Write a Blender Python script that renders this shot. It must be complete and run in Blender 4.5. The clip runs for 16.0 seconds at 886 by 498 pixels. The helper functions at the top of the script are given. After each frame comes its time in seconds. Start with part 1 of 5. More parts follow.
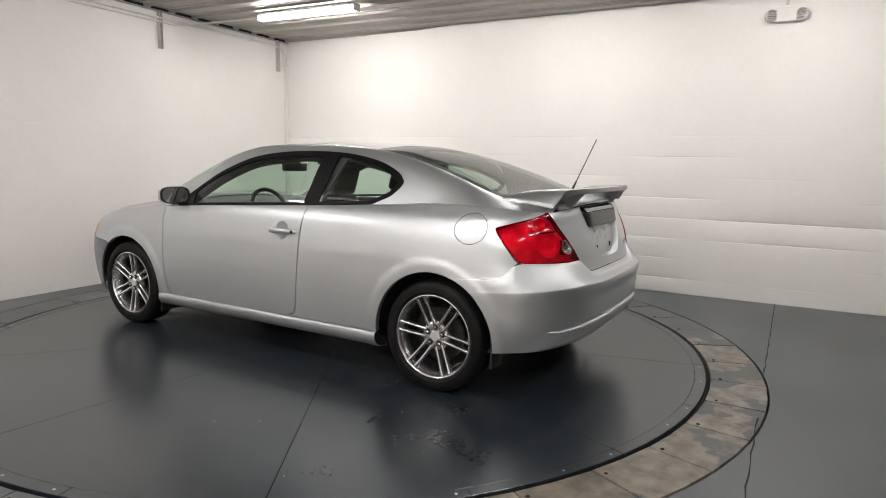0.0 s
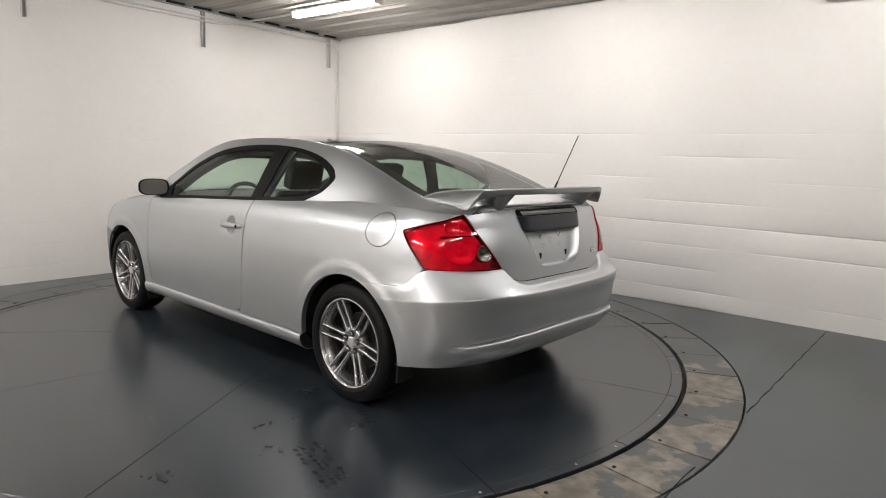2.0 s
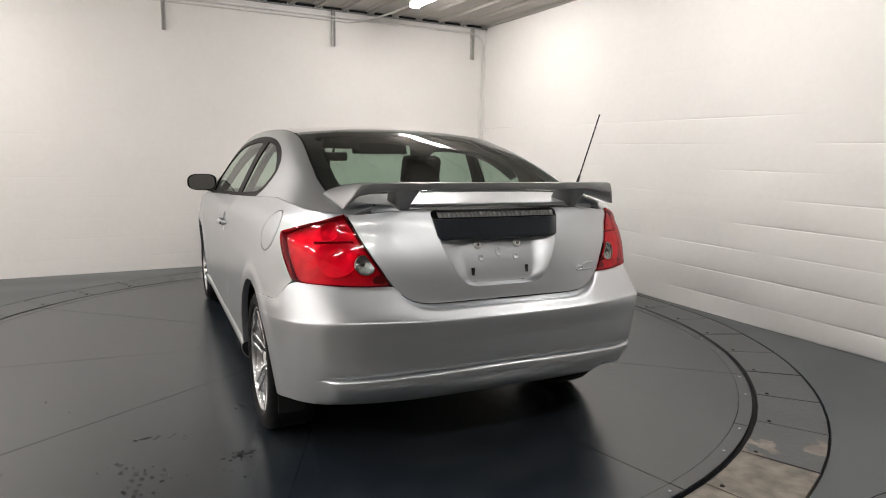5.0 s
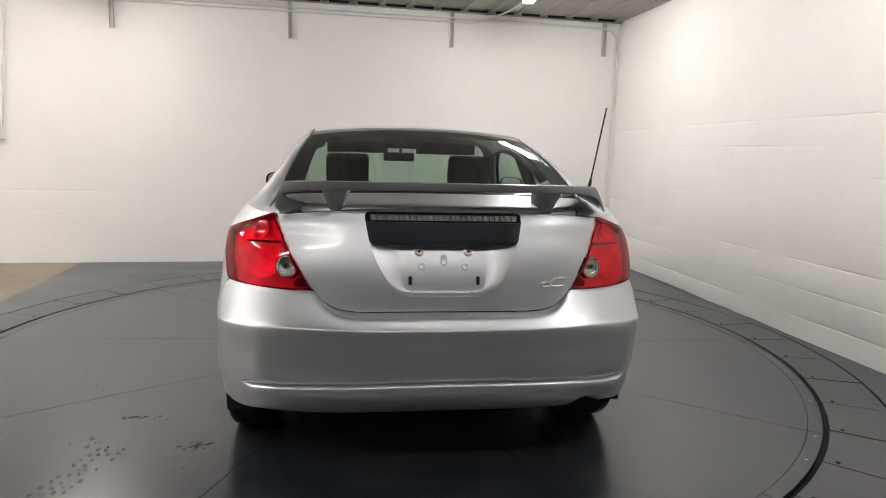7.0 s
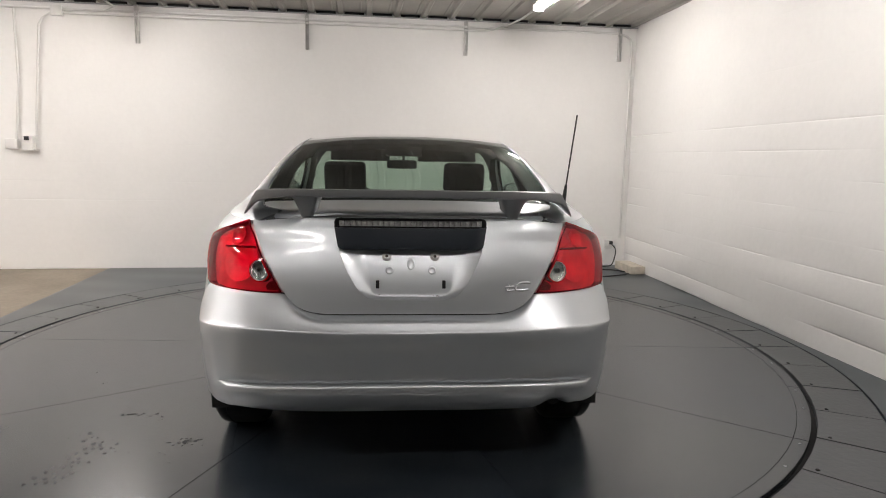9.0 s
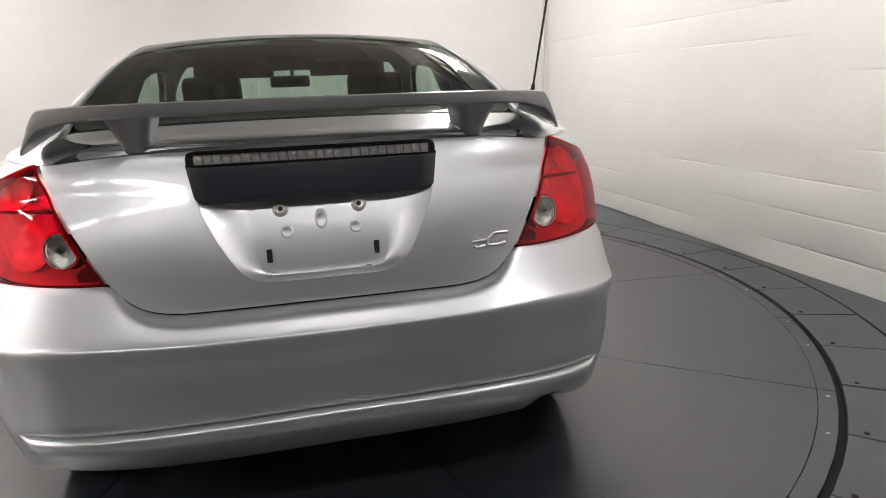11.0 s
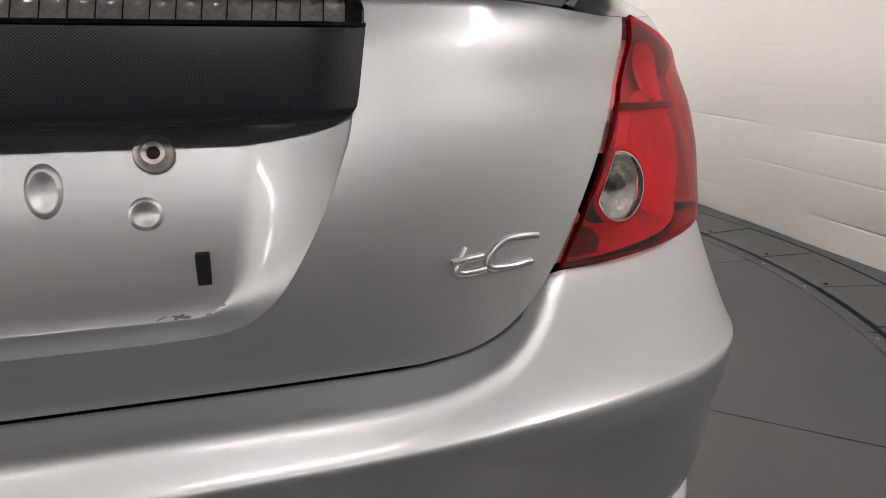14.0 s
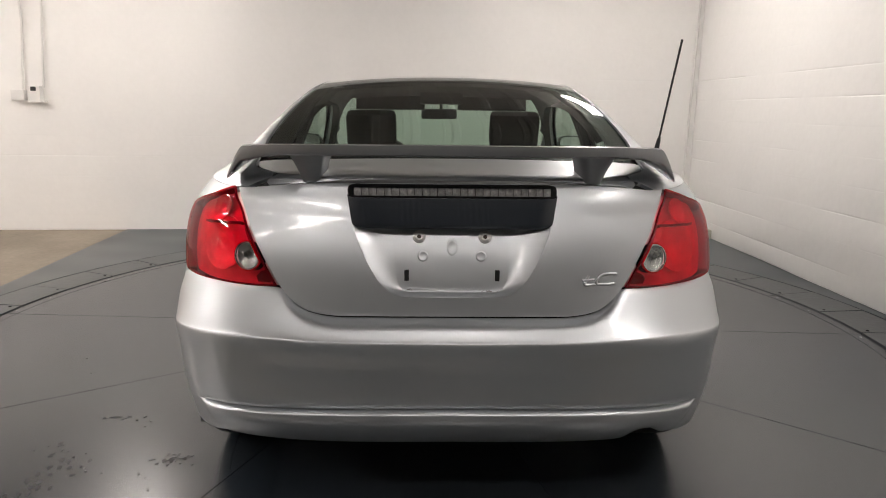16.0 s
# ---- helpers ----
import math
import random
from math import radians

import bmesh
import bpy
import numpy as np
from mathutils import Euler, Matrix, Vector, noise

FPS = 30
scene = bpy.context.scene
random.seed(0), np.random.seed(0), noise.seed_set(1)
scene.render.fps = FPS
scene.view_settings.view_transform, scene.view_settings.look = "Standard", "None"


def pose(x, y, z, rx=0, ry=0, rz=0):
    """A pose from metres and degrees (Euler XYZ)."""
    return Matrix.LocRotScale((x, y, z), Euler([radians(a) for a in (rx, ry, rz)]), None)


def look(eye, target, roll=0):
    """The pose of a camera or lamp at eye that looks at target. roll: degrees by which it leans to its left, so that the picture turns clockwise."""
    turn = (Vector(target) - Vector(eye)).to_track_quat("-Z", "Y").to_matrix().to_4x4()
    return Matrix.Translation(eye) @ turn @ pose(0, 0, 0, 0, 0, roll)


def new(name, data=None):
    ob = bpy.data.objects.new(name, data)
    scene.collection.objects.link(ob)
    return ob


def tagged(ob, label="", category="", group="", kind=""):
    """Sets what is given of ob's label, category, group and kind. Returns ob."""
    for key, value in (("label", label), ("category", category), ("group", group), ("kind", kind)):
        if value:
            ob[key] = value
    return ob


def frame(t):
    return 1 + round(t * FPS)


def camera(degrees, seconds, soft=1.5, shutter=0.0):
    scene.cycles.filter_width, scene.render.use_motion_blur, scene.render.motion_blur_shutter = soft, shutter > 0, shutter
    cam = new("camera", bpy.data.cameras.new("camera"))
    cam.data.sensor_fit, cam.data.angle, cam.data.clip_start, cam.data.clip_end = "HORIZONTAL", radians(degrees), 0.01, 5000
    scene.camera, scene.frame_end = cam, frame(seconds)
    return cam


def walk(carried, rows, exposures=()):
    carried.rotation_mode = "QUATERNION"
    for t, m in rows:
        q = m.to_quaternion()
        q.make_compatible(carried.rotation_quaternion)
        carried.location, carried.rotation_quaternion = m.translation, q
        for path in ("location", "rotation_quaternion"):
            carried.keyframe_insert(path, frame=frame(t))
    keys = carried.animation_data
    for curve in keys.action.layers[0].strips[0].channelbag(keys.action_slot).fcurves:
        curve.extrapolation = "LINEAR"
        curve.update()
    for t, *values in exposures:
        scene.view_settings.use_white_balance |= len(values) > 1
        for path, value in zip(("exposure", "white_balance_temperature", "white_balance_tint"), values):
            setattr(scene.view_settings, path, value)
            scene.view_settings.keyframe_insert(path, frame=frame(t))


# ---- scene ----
cam = camera(69.5, 16.0, soft=1.0)
PATH = [
    (0, (-3.746, -1.777, 1.265), (-2.04, -0.768, 0.994), 1.0),
    (0.5, (-3.569, -2.019, 1.265), (-1.906, -0.941, 0.994), 1.4),
    (1, (-3.336, -2.156, 1.255), (-1.719, -1.012, 0.973), 1.7),
    (1.5, (-3.135, -2.297, 1.285), (-1.58, -1.073, 0.996), 1.8),
    (2, (-2.904, -2.472, 1.273), (-1.425, -1.156, 0.99), 1.8),
    (2.5, (-2.634, -2.55, 1.255), (-1.228, -1.155, 0.977), 1.6),
    (3, (-2.379, -2.618, 1.267), (-1.055, -1.144, 0.996), 2.0),
    (3.5, (-2.082, -2.758, 1.27), (-0.854, -1.204, 0.997), 2.1),
    (4, (-1.83, -2.781, 1.246), (-0.709, -1.149, 0.965), 1.8),
    (6.5, (-0.496, -2.976, 1.253), (-0.109, -1.038, 0.947), 1.0),
    (7, (-0.313, -2.908, 1.242), (-0.045, -0.948, 0.943), 1.5),
    (7.5, (-0.159, -2.956, 1.26), (-0.008, -0.982, 0.975), 1.4),
    (8, (-0.041, -3.066, 1.264), (0.041, -1.086, 0.998), 1.2),
    (10.5, (-0.094, -2.484, 1.183), (0.275, -0.563, 0.77), -1.1),
    (11, (-0.059, -2.141, 1.15), (0.382, -0.255, 0.654), -2.1),
    (11.5, (-0.017, -1.789, 1.123), (0.531, 0.049, 0.555), -2.3),
    (12, (0.049, -1.513, 1.074), (0.67, 0.283, 0.453), -2.5),
    (12.5, (0.147, -1.271, 1.007), (0.743, 0.519, 0.343), -1.5),
    (13, (0.205, -1.164, 0.943), (0.766, 0.63, 0.261), -0.3),
    (13.5, (0.23, -1.139, 0.925), (0.779, 0.667, 0.263), 0.3),
    (14, (0.184, -1.257, 0.987), (0.7, 0.57, 0.356), 0.3),
    (14.5, (0.04, -1.549, 1.09), (0.321, 0.329, 0.461), 0.7),
    (15, (-0.051, -1.804, 1.155), (0.041, 0.097, 0.539), 0.8),
    (15.5, (-0.049, -2.079, 1.182), (-0.003, -0.146, 0.672), 0.7),
    (16, (-0.057, -2.353, 1.223), (-0.02, -0.399, 0.8), 0.6),
]
walk(cam, [(t, look(eye, target, roll)) for t, eye, target, roll in PATH],
     exposures=[(0, 0.33, 6480, 9), (4, 0.37, 6480, 9), (7, 0.32, 6500, 10), (8, 0.26, 6500, 10), (10.5, 0.46, 6450, 10), (11, 0.5, 6450, 10), (12, 0.52, 6500, 11), (13.2, 0.4, 6650, 14), (14.5, 0.36, 6650, 13), (15.2, 0.3, 6650, 12), (16, 0.26, 6650, 11)])

# ---------------------------------------------------------------- light and world
world = bpy.data.worlds.new("world")
scene.world = world
world.use_nodes = True
world.node_tree.nodes["Background"].inputs[0].default_value = (0.8, 0.86, 1.0, 1)
world.node_tree.nodes["Background"].inputs[1].default_value = 0.02
TUBE_GLOW = 116.0


# ---------------------------------------------------------------- materials
def material(name, color, rough=0.5, metal=0.0, vary=0.0, scale=8.0, bump=0.0, bump_scale=60.0, coat=0.0,
             rough_vary=0.0, fine=0.0, ior=1.5, spec=0.5):
    m = bpy.data.materials.new(name)
    m.use_nodes = True
    nt = m.node_tree
    b = nt.nodes["Principled BSDF"]
    b.inputs["Base Color"].default_value = (*color, 1)
    b.inputs["Roughness"].default_value = rough
    b.inputs["Metallic"].default_value = metal
    b.inputs["Coat Weight"].default_value = coat
    b.inputs["Coat Roughness"].default_value = 0.04
    b.inputs["IOR"].default_value = ior
    b.inputs["Specular IOR Level"].default_value = spec
    tc = nt.nodes.new("ShaderNodeTexCoord")
    if vary or rough_vary:
        n = nt.nodes.new("ShaderNodeTexNoise")
        n.inputs["Scale"].default_value, n.inputs["Detail"].default_value = scale, 6
        nt.links.new(tc.outputs["Object"], n.inputs["Vector"])
        fac = n.outputs["Fac"]
        if fine:
            n2 = nt.nodes.new("ShaderNodeTexNoise")
            n2.inputs["Scale"].default_value, n2.inputs["Detail"].default_value = scale * 14, 4
            nt.links.new(tc.outputs["Object"], n2.inputs["Vector"])
            mx = nt.nodes.new("ShaderNodeMix")
            mx.inputs[0].default_value = fine
            nt.links.new(fac, mx.inputs[2])
            nt.links.new(n2.outputs["Fac"], mx.inputs[3])
            fac = mx.outputs[0]
        if vary:
            r = nt.nodes.new("ShaderNodeValToRGB")
            r.color_ramp.elements[0].position, r.color_ramp.elements[1].position = 0.3, 0.7
            r.color_ramp.elements[0].color = (*[c * (1 - vary) for c in color], 1)
            r.color_ramp.elements[1].color = (*[min(1, c * (1 + vary)) for c in color], 1)
            nt.links.new(fac, r.inputs[0])
            nt.links.new(r.outputs[0], b.inputs["Base Color"])
        if rough_vary:
            mr = nt.nodes.new("ShaderNodeMapRange")
            mr.inputs["From Min"].default_value, mr.inputs["From Max"].default_value = 0.3, 0.7
            mr.inputs["To Min"].default_value, mr.inputs["To Max"].default_value = rough - rough_vary, rough + rough_vary
            nt.links.new(fac, mr.inputs["Value"])
            nt.links.new(mr.outputs[0], b.inputs["Roughness"])
    if bump:
        n = nt.nodes.new("ShaderNodeTexNoise")
        n.inputs["Scale"].default_value, n.inputs["Detail"].default_value = bump_scale, 5
        nt.links.new(tc.outputs["Object"], n.inputs["Vector"])
        bp = nt.nodes.new("ShaderNodeBump")
        bp.inputs["Strength"].default_value, bp.inputs["Distance"].default_value = 1.0, bump
        nt.links.new(n.outputs["Fac"], bp.inputs["Height"])
        nt.links.new(bp.outputs["Normal"], b.inputs["Normal"])
    return m


def see_through(name, tint, gloss_rough=0.02, ior=1.5, gloss=1.0):
    """Thin glass or clear plastic: tinted straight-through light under a Fresnel gloss."""
    m = bpy.data.materials.new(name)
    m.use_nodes = True
    nt = m.node_tree
    out = nt.nodes["Material Output"]
    nt.nodes.remove(nt.nodes["Principled BSDF"])
    tr, gl, mx, fr, pw = (nt.nodes.new("ShaderNode" + k) for k in ("BsdfTransparent", "BsdfGlossy", "MixShader", "LayerWeight", "Math"))
    tr.inputs[0].default_value = (*tint, 1)
    gl.inputs["Roughness"].default_value = gloss_rough
    gl.inputs["Color"].default_value = (gloss, gloss, gloss, 1)
    pw.operation = "POWER"
    pw.inputs[1].default_value = 5.0
    sc = nt.nodes.new("ShaderNodeMath")
    sc.operation = "MULTIPLY_ADD"
    sc.inputs[1].default_value, sc.inputs[2].default_value = 0.62, ((ior - 1) / (ior + 1)) ** 2 * 1.5
    nt.links.new(fr.outputs["Facing"], pw.inputs[0])
    nt.links.new(pw.outputs[0], sc.inputs[0])
    nt.links.new(sc.outputs[0], mx.inputs[0])
    nt.links.new(tr.outputs[0], mx.inputs[1])
    nt.links.new(gl.outputs[0], mx.inputs[2])
    nt.links.new(mx.outputs[0], out.inputs["Surface"])
    return m


def glow(name, color, strength):
    m = bpy.data.materials.new(name)
    m.use_nodes = True
    b = m.node_tree.nodes["Principled BSDF"]
    b.inputs["Base Color"].default_value = (*color, 1)
    b.inputs["Emission Color"].default_value = (*color, 1)
    b.inputs["Emission Strength"].default_value = strength
    return m


def carbon(name):
    """Dark film with a fine grid of small lighter dots under clear lacquer."""
    m = material(name, (0.025, 0.032, 0.042), 0.30, 0.0, coat=0.45, spec=0.22)
    nt = m.node_tree
    b = nt.nodes["Principled BSDF"]
    tc = nt.nodes.new("ShaderNodeTexCoord")
    def math_node(op, a, b=None, c=None):
        n = nt.nodes.new("ShaderNodeMath")
        n.operation = op
        for k, v in enumerate((a, b, c)):
            if isinstance(v, (int, float)):
                n.inputs[k].default_value = v
            elif v is not None:
                nt.links.new(v, n.inputs[k])
        return n.outputs[0]
    xyz = nt.nodes.new("ShaderNodeSeparateXYZ")
    nt.links.new(tc.outputs["Object"], xyz.inputs[0])
    wave_x = math_node("SINE", math_node("MULTIPLY", xyz.outputs[0], math.pi / 0.0016))
    wave_z = math_node("SINE", math_node("MULTIPLY", xyz.outputs[2], math.pi / 0.0013))
    dots = math_node("MULTIPLY", wave_x, wave_z)
    r = nt.nodes.new("ShaderNodeValToRGB")
    r.color_ramp.elements[0].position, r.color_ramp.elements[1].position = 0.18, 0.62
    r.color_ramp.elements[0].color, r.color_ramp.elements[1].color = (0.009, 0.012, 0.0165, 1), (0.046, 0.055, 0.067, 1)
    nt.links.new(dots, r.inputs[0])
    nt.links.new(r.outputs[0], b.inputs["Base Color"])
    return m


def worn_paint(name, amount, tan=(0.30, 0.25, 0.19)):
    """Grey floor paint worn through to tan concrete in ragged patches."""
    m = material(name, (0.068, 0.073, 0.078), 0.36, vary=0.12, scale=3.0, bump=0.0015, bump_scale=30)
    nt = m.node_tree
    b = nt.nodes["Principled BSDF"]
    paint = b.inputs["Base Color"].links[0].from_socket
    tc = nt.nodes.new("ShaderNodeTexCoord")
    n = nt.nodes.new("ShaderNodeTexNoise")
    n.inputs["Scale"].default_value, n.inputs["Detail"].default_value, n.inputs["Roughness"].default_value = 2.4, 9, 0.56
    n2 = nt.nodes.new("ShaderNodeTexNoise")
    n2.inputs["Scale"].default_value, n2.inputs["Detail"].default_value = 11, 6
    oi = nt.nodes.new("ShaderNodeObjectInfo")
    add = nt.nodes.new("ShaderNodeMath")
    add.operation = "MULTIPLY_ADD"
    add.inputs[1].default_value = 0.16
    nt.links.new(tc.outputs["Object"], n.inputs["Vector"])
    nt.links.new(tc.outputs["Object"], n2.inputs["Vector"])
    nt.links.new(oi.outputs["Random"], add.inputs[0])
    nt.links.new(n.outputs["Fac"], add.inputs[2])
    r = nt.nodes.new("ShaderNodeValToRGB")
    r.color_ramp.elements[0].position, r.color_ramp.elements[1].position = 0.66 - amount, 0.685 - amount
    nt.links.new(add.outputs[0], r.inputs[0])
    tr = nt.nodes.new("ShaderNodeValToRGB")
    tr.color_ramp.elements[0].color = (*[c * 0.55 for c in tan], 1)
    tr.color_ramp.elements[1].color = (*[c * 1.7 for c in tan], 1)
    tr.color_ramp.elements[0].position, tr.color_ramp.elements[1].position = 0.3, 0.7
    nt.links.new(n2.outputs["Fac"], tr.inputs[0])
    mx = nt.nodes.new("ShaderNodeMix")
    mx.data_type = "RGBA"
    nt.links.new(r.outputs[0], mx.inputs[0])
    nt.links.new(paint, mx.inputs[6])
    nt.links.new(tr.outputs[0], mx.inputs[7])
    nt.links.new(mx.outputs[2], b.inputs["Base Color"])
    return m


def floor_paint(name, color, rough):
    """Dark floor paint with broad soft changes of tone and gloss and a fine grain."""
    m = material(name, color, rough, spec=0.9)
    nt = m.node_tree
    b = nt.nodes["Principled BSDF"]
    place = nt.nodes.new("ShaderNodeNewGeometry")

    def noise_at(scale, detail, stretch):
        mp, n = nt.nodes.new("ShaderNodeMapping"), nt.nodes.new("ShaderNodeTexNoise")
        mp.inputs["Location"].default_value, mp.inputs["Scale"].default_value = (0.37, 0.21, 0.43), (1, stretch, 1)
        mp.inputs["Rotation"].default_value = (0, 0, radians(40))
        n.inputs["Scale"].default_value, n.inputs["Detail"].default_value = scale, detail
        nt.links.new(place.outputs["Position"], mp.inputs["Vector"])
        nt.links.new(mp.outputs[0], n.inputs["Vector"])
        return n.outputs["Fac"]

    def mixed(fac, a, c):
        mx = nt.nodes.new("ShaderNodeMix")
        mx.data_type = "RGBA"
        nt.links.new(fac, mx.inputs[0])
        for k, v in ((6, a), (7, c)):
            if isinstance(v, tuple):
                mx.inputs[k].default_value = (*v, 1)
            else:
                nt.links.new(v, mx.inputs[k])
        return mx.outputs[2]
    dark, light = tuple(0.62 * v for v in color), tuple(1.38 * v for v in color)
    broad = mixed(noise_at(1.4, 0.0, 1.0), dark, light)
    grain = mixed(noise_at(14.0, 0.0, 1.0), dark, light)
    both = nt.nodes.new("ShaderNodeMix")
    both.data_type = "RGBA"
    both.inputs[0].default_value = 0.2
    nt.links.new(broad, both.inputs[6])
    nt.links.new(grain, both.inputs[7])
    nt.links.new(both.outputs[2], b.inputs["Base Color"])
    gloss = nt.nodes.new("ShaderNodeMapRange")
    gloss.clamp = False
    gloss.inputs["To Min"].default_value, gloss.inputs["To Max"].default_value = rough - 0.09, rough + 0.09
    nt.links.new(noise_at(1.1, 0.0, 2.2), gloss.inputs["Value"])
    nt.links.new(gloss.outputs[0], b.inputs["Roughness"])
    return m


def plate_paint(name, color, rough):
    """Dark gloss paint on steel plates: each plate a little lighter or darker, faintly wavy."""
    m = material(name, color, rough, bump=0.0005, bump_scale=2.2, spec=0.95)
    nt = m.node_tree
    nt.nodes["Noise Texture"].inputs["Detail"].default_value = 0.0
    oi, mx = nt.nodes.new("ShaderNodeObjectInfo"), nt.nodes.new("ShaderNodeMix")
    mx.data_type = "RGBA"
    mx.inputs[6].default_value, mx.inputs[7].default_value = (*[0.88 * c for c in color], 1), (*[1.12 * c for c in color], 1)
    nt.links.new(oi.outputs["Random"], mx.inputs[0])
    # cloudy film of dust and drag marks
    tc = nt.nodes.new("ShaderNodeNewGeometry")
    clouds = []
    for scale, detail, stretch, turn in ((1.1, 3.0, 1.6, 25), (3.4, 2.0, 2.4, 55)):
        mp, n = nt.nodes.new("ShaderNodeMapping"), nt.nodes.new("ShaderNodeTexNoise")
        mp.inputs["Rotation"].default_value, mp.inputs["Scale"].default_value = (0, 0, radians(turn)), (1, stretch, 1)
        n.inputs["Scale"].default_value, n.inputs["Detail"].default_value = scale, detail
        nt.links.new(tc.outputs["Position"], mp.inputs["Vector"])
        nt.links.new(mp.outputs[0], n.inputs["Vector"])
        clouds.append(n.outputs["Fac"])
    film = nt.nodes.new("ShaderNodeMath")
    film.operation = "MULTIPLY"
    nt.links.new(clouds[0], film.inputs[0])
    nt.links.new(clouds[1], film.inputs[1])
    dust = nt.nodes.new("ShaderNodeMapRange")
    dust.interpolation_type = "SMOOTHSTEP"
    dust.inputs["From Min"].default_value, dust.inputs["From Max"].default_value = 0.06, 0.46
    dust.inputs["To Min"].default_value, dust.inputs["To Max"].default_value = 0.0, 0.48
    nt.links.new(film.outputs[0], dust.inputs["Value"])
    dusty = nt.nodes.new("ShaderNodeMix")
    dusty.data_type = "RGBA"
    dusty.inputs[7].default_value = (0.052, 0.058, 0.062, 1)
    nt.links.new(dust.outputs[0], dusty.inputs[0])
    nt.links.new(mx.outputs[2], dusty.inputs[6])
    bsdf = nt.nodes["Principled BSDF"]
    nt.links.new(dusty.outputs[2], bsdf.inputs["Base Color"])
    return m


SILVER = material("silver_paint", (0.53, 0.556, 0.580), 0.40, 0.88, vary=0.02, scale=2.0, coat=0.55, bump=0.00003, bump_scale=900)
# Body silver darkened for the wing, its shade put into the colour.
SILVER_SHADE = material("silver_paint_wing_shade", (0.31, 0.318, 0.325), 0.40, 0.8, vary=0.05, scale=3.0, coat=0.5)
BLACK_TRIM = material("black_trim", (0.006, 0.006, 0.0065), 0.45, vary=0.2, scale=20, spec=0.08)
RUBBER = material("tyre_rubber", (0.006, 0.006, 0.0066), 0.55, vary=0.25, scale=12, bump=0.0006, bump_scale=80, spec=0.16)
UNDER = material("underbody_black", (0.003, 0.003, 0.003), 0.8, vary=0.3, scale=9)
ALLOY = material("wheel_alloy", (0.47, 0.47, 0.48), 0.25, 0.95, vary=0.08, scale=15, coat=0.3)
DARK_METAL = material("dark_metal", (0.035, 0.034, 0.033), 0.45, 0.8, vary=0.3, scale=20)
CAP_SILVER = material("cap_silver", (0.70, 0.70, 0.71), 0.3, 0.6, vary=0.05, scale=40)
NUT_STEEL = material("nut_steel", (0.66, 0.65, 0.64), 0.38, 0.7, vary=0.2, scale=60)
RUST = material("rusty_bore", (0.030, 0.018, 0.012), 0.8, vary=0.4, scale=90)
SCUFF = material("scuff_grey", (0.16, 0.15, 0.15), 0.6, vary=0.3, scale=80)
CHROME = material("chrome", (0.62, 0.63, 0.64), 0.10, 1.0, vary=0.03, scale=10)
BADGE = material("satin_badge", (0.60, 0.61, 0.63), 0.28, 0.95, vary=0.05, scale=40)
CARBON = carbon("woven_film")
GLASS_SIDE = see_through("side_glass", (0.74, 0.86, 0.78))
GLASS_REAR = see_through("rear_glass", (0.50, 0.60, 0.54), gloss=1.0, ior=1.58)
GLASS_ROOF = material("roof_glass", (0.010, 0.011, 0.012), 0.05, coat=1.0, vary=0.1, scale=3)
MIRROR = material("mirror_glass", (0.85, 0.87, 0.88), 0.02, 1.0)
RED_LENS = see_through("red_lens", (0.83, 0.006, 0.034), 0.03, gloss=0.6)
CLEAR_LENS = see_through("clear_lens", (0.9, 0.9, 0.88), 0.03)
RED_CHAMBER = material("red_reflector", (0.90, 0.66, 0.66), 0.38, 0.4, vary=0.15, scale=18, bump=0.002, bump_scale=60)
LAMP_DARK = material("lamp_dark", (0.085, 0.030, 0.032), 0.35, vary=0.2, scale=30)
LAMP_BRIGHT = material("lamp_bright", (0.92, 0.88, 0.88), 0.3, 0.1, vary=0.08, scale=60, bump=0.0015, bump_scale=220)
RED_EDGE = material("red_edge", (0.62, 0.035, 0.04), 0.18, vary=0.1, scale=40, coat=0.6)
LED_CELL = material("led_reflector", (0.50, 0.50, 0.51), 0.28, 0.6, vary=0.25, scale=160)
CLOTH = material("seat_cloth", (0.030, 0.031, 0.033), 0.9, vary=0.25, scale=30, bump=0.0008, bump_scale=300)
PLASTIC = material("cabin_plastic", (0.045, 0.046, 0.048), 0.6, vary=0.2, scale=10, bump=0.0004, bump_scale=250)
CABIN_GREY = material("cabin_grey", (0.055, 0.055, 0.054), 0.8, vary=0.1, scale=8)
AMBER = material("amber_lens", (0.75, 0.32, 0.08), 0.15, coat=1.0, vary=0.1, scale=20)
WALL_PAINT = material("white_block_paint", (0.83, 0.817, 0.798), 0.55, vary=0.03, scale=1.6, bump=0.0012, bump_scale=17, fine=0.35)
TRIM_WHITE = material("white_enamel", (0.74, 0.73, 0.71), 0.45, vary=0.05, scale=9)
STEEL_GREY = material("galvanised_steel", (0.42, 0.42, 0.42), 0.45, 0.7, vary=0.15, scale=14)
STRUT_STEEL = material("pale_steel", (0.60, 0.59, 0.57), 0.5, 0.25, vary=0.12, scale=14)
CEILING_STEEL = material("ceiling_steel", (0.38, 0.365, 0.335), 0.48, 0.3, vary=0.10, scale=2.5, fine=0.3)
FLOOR_PAINT = floor_paint("dark_floor_paint", (0.036, 0.047, 0.055), 0.34)
DISC_PAINT = plate_paint("turntable_paint", (0.0125, 0.0182, 0.0255), 0.25)
BARE_CONCRETE = material("bare_concrete", (0.24, 0.20, 0.155), 0.6, vary=0.3, scale=1.6, bump=0.001, bump_scale=40, fine=0.3)
GAP_BLACK = material("gap_black", (0.006, 0.006, 0.006), 0.8, vary=0.3, scale=30)
RING_BARE = worn_paint("ring_paint_gone", 0.19, (0.150, 0.132, 0.108))
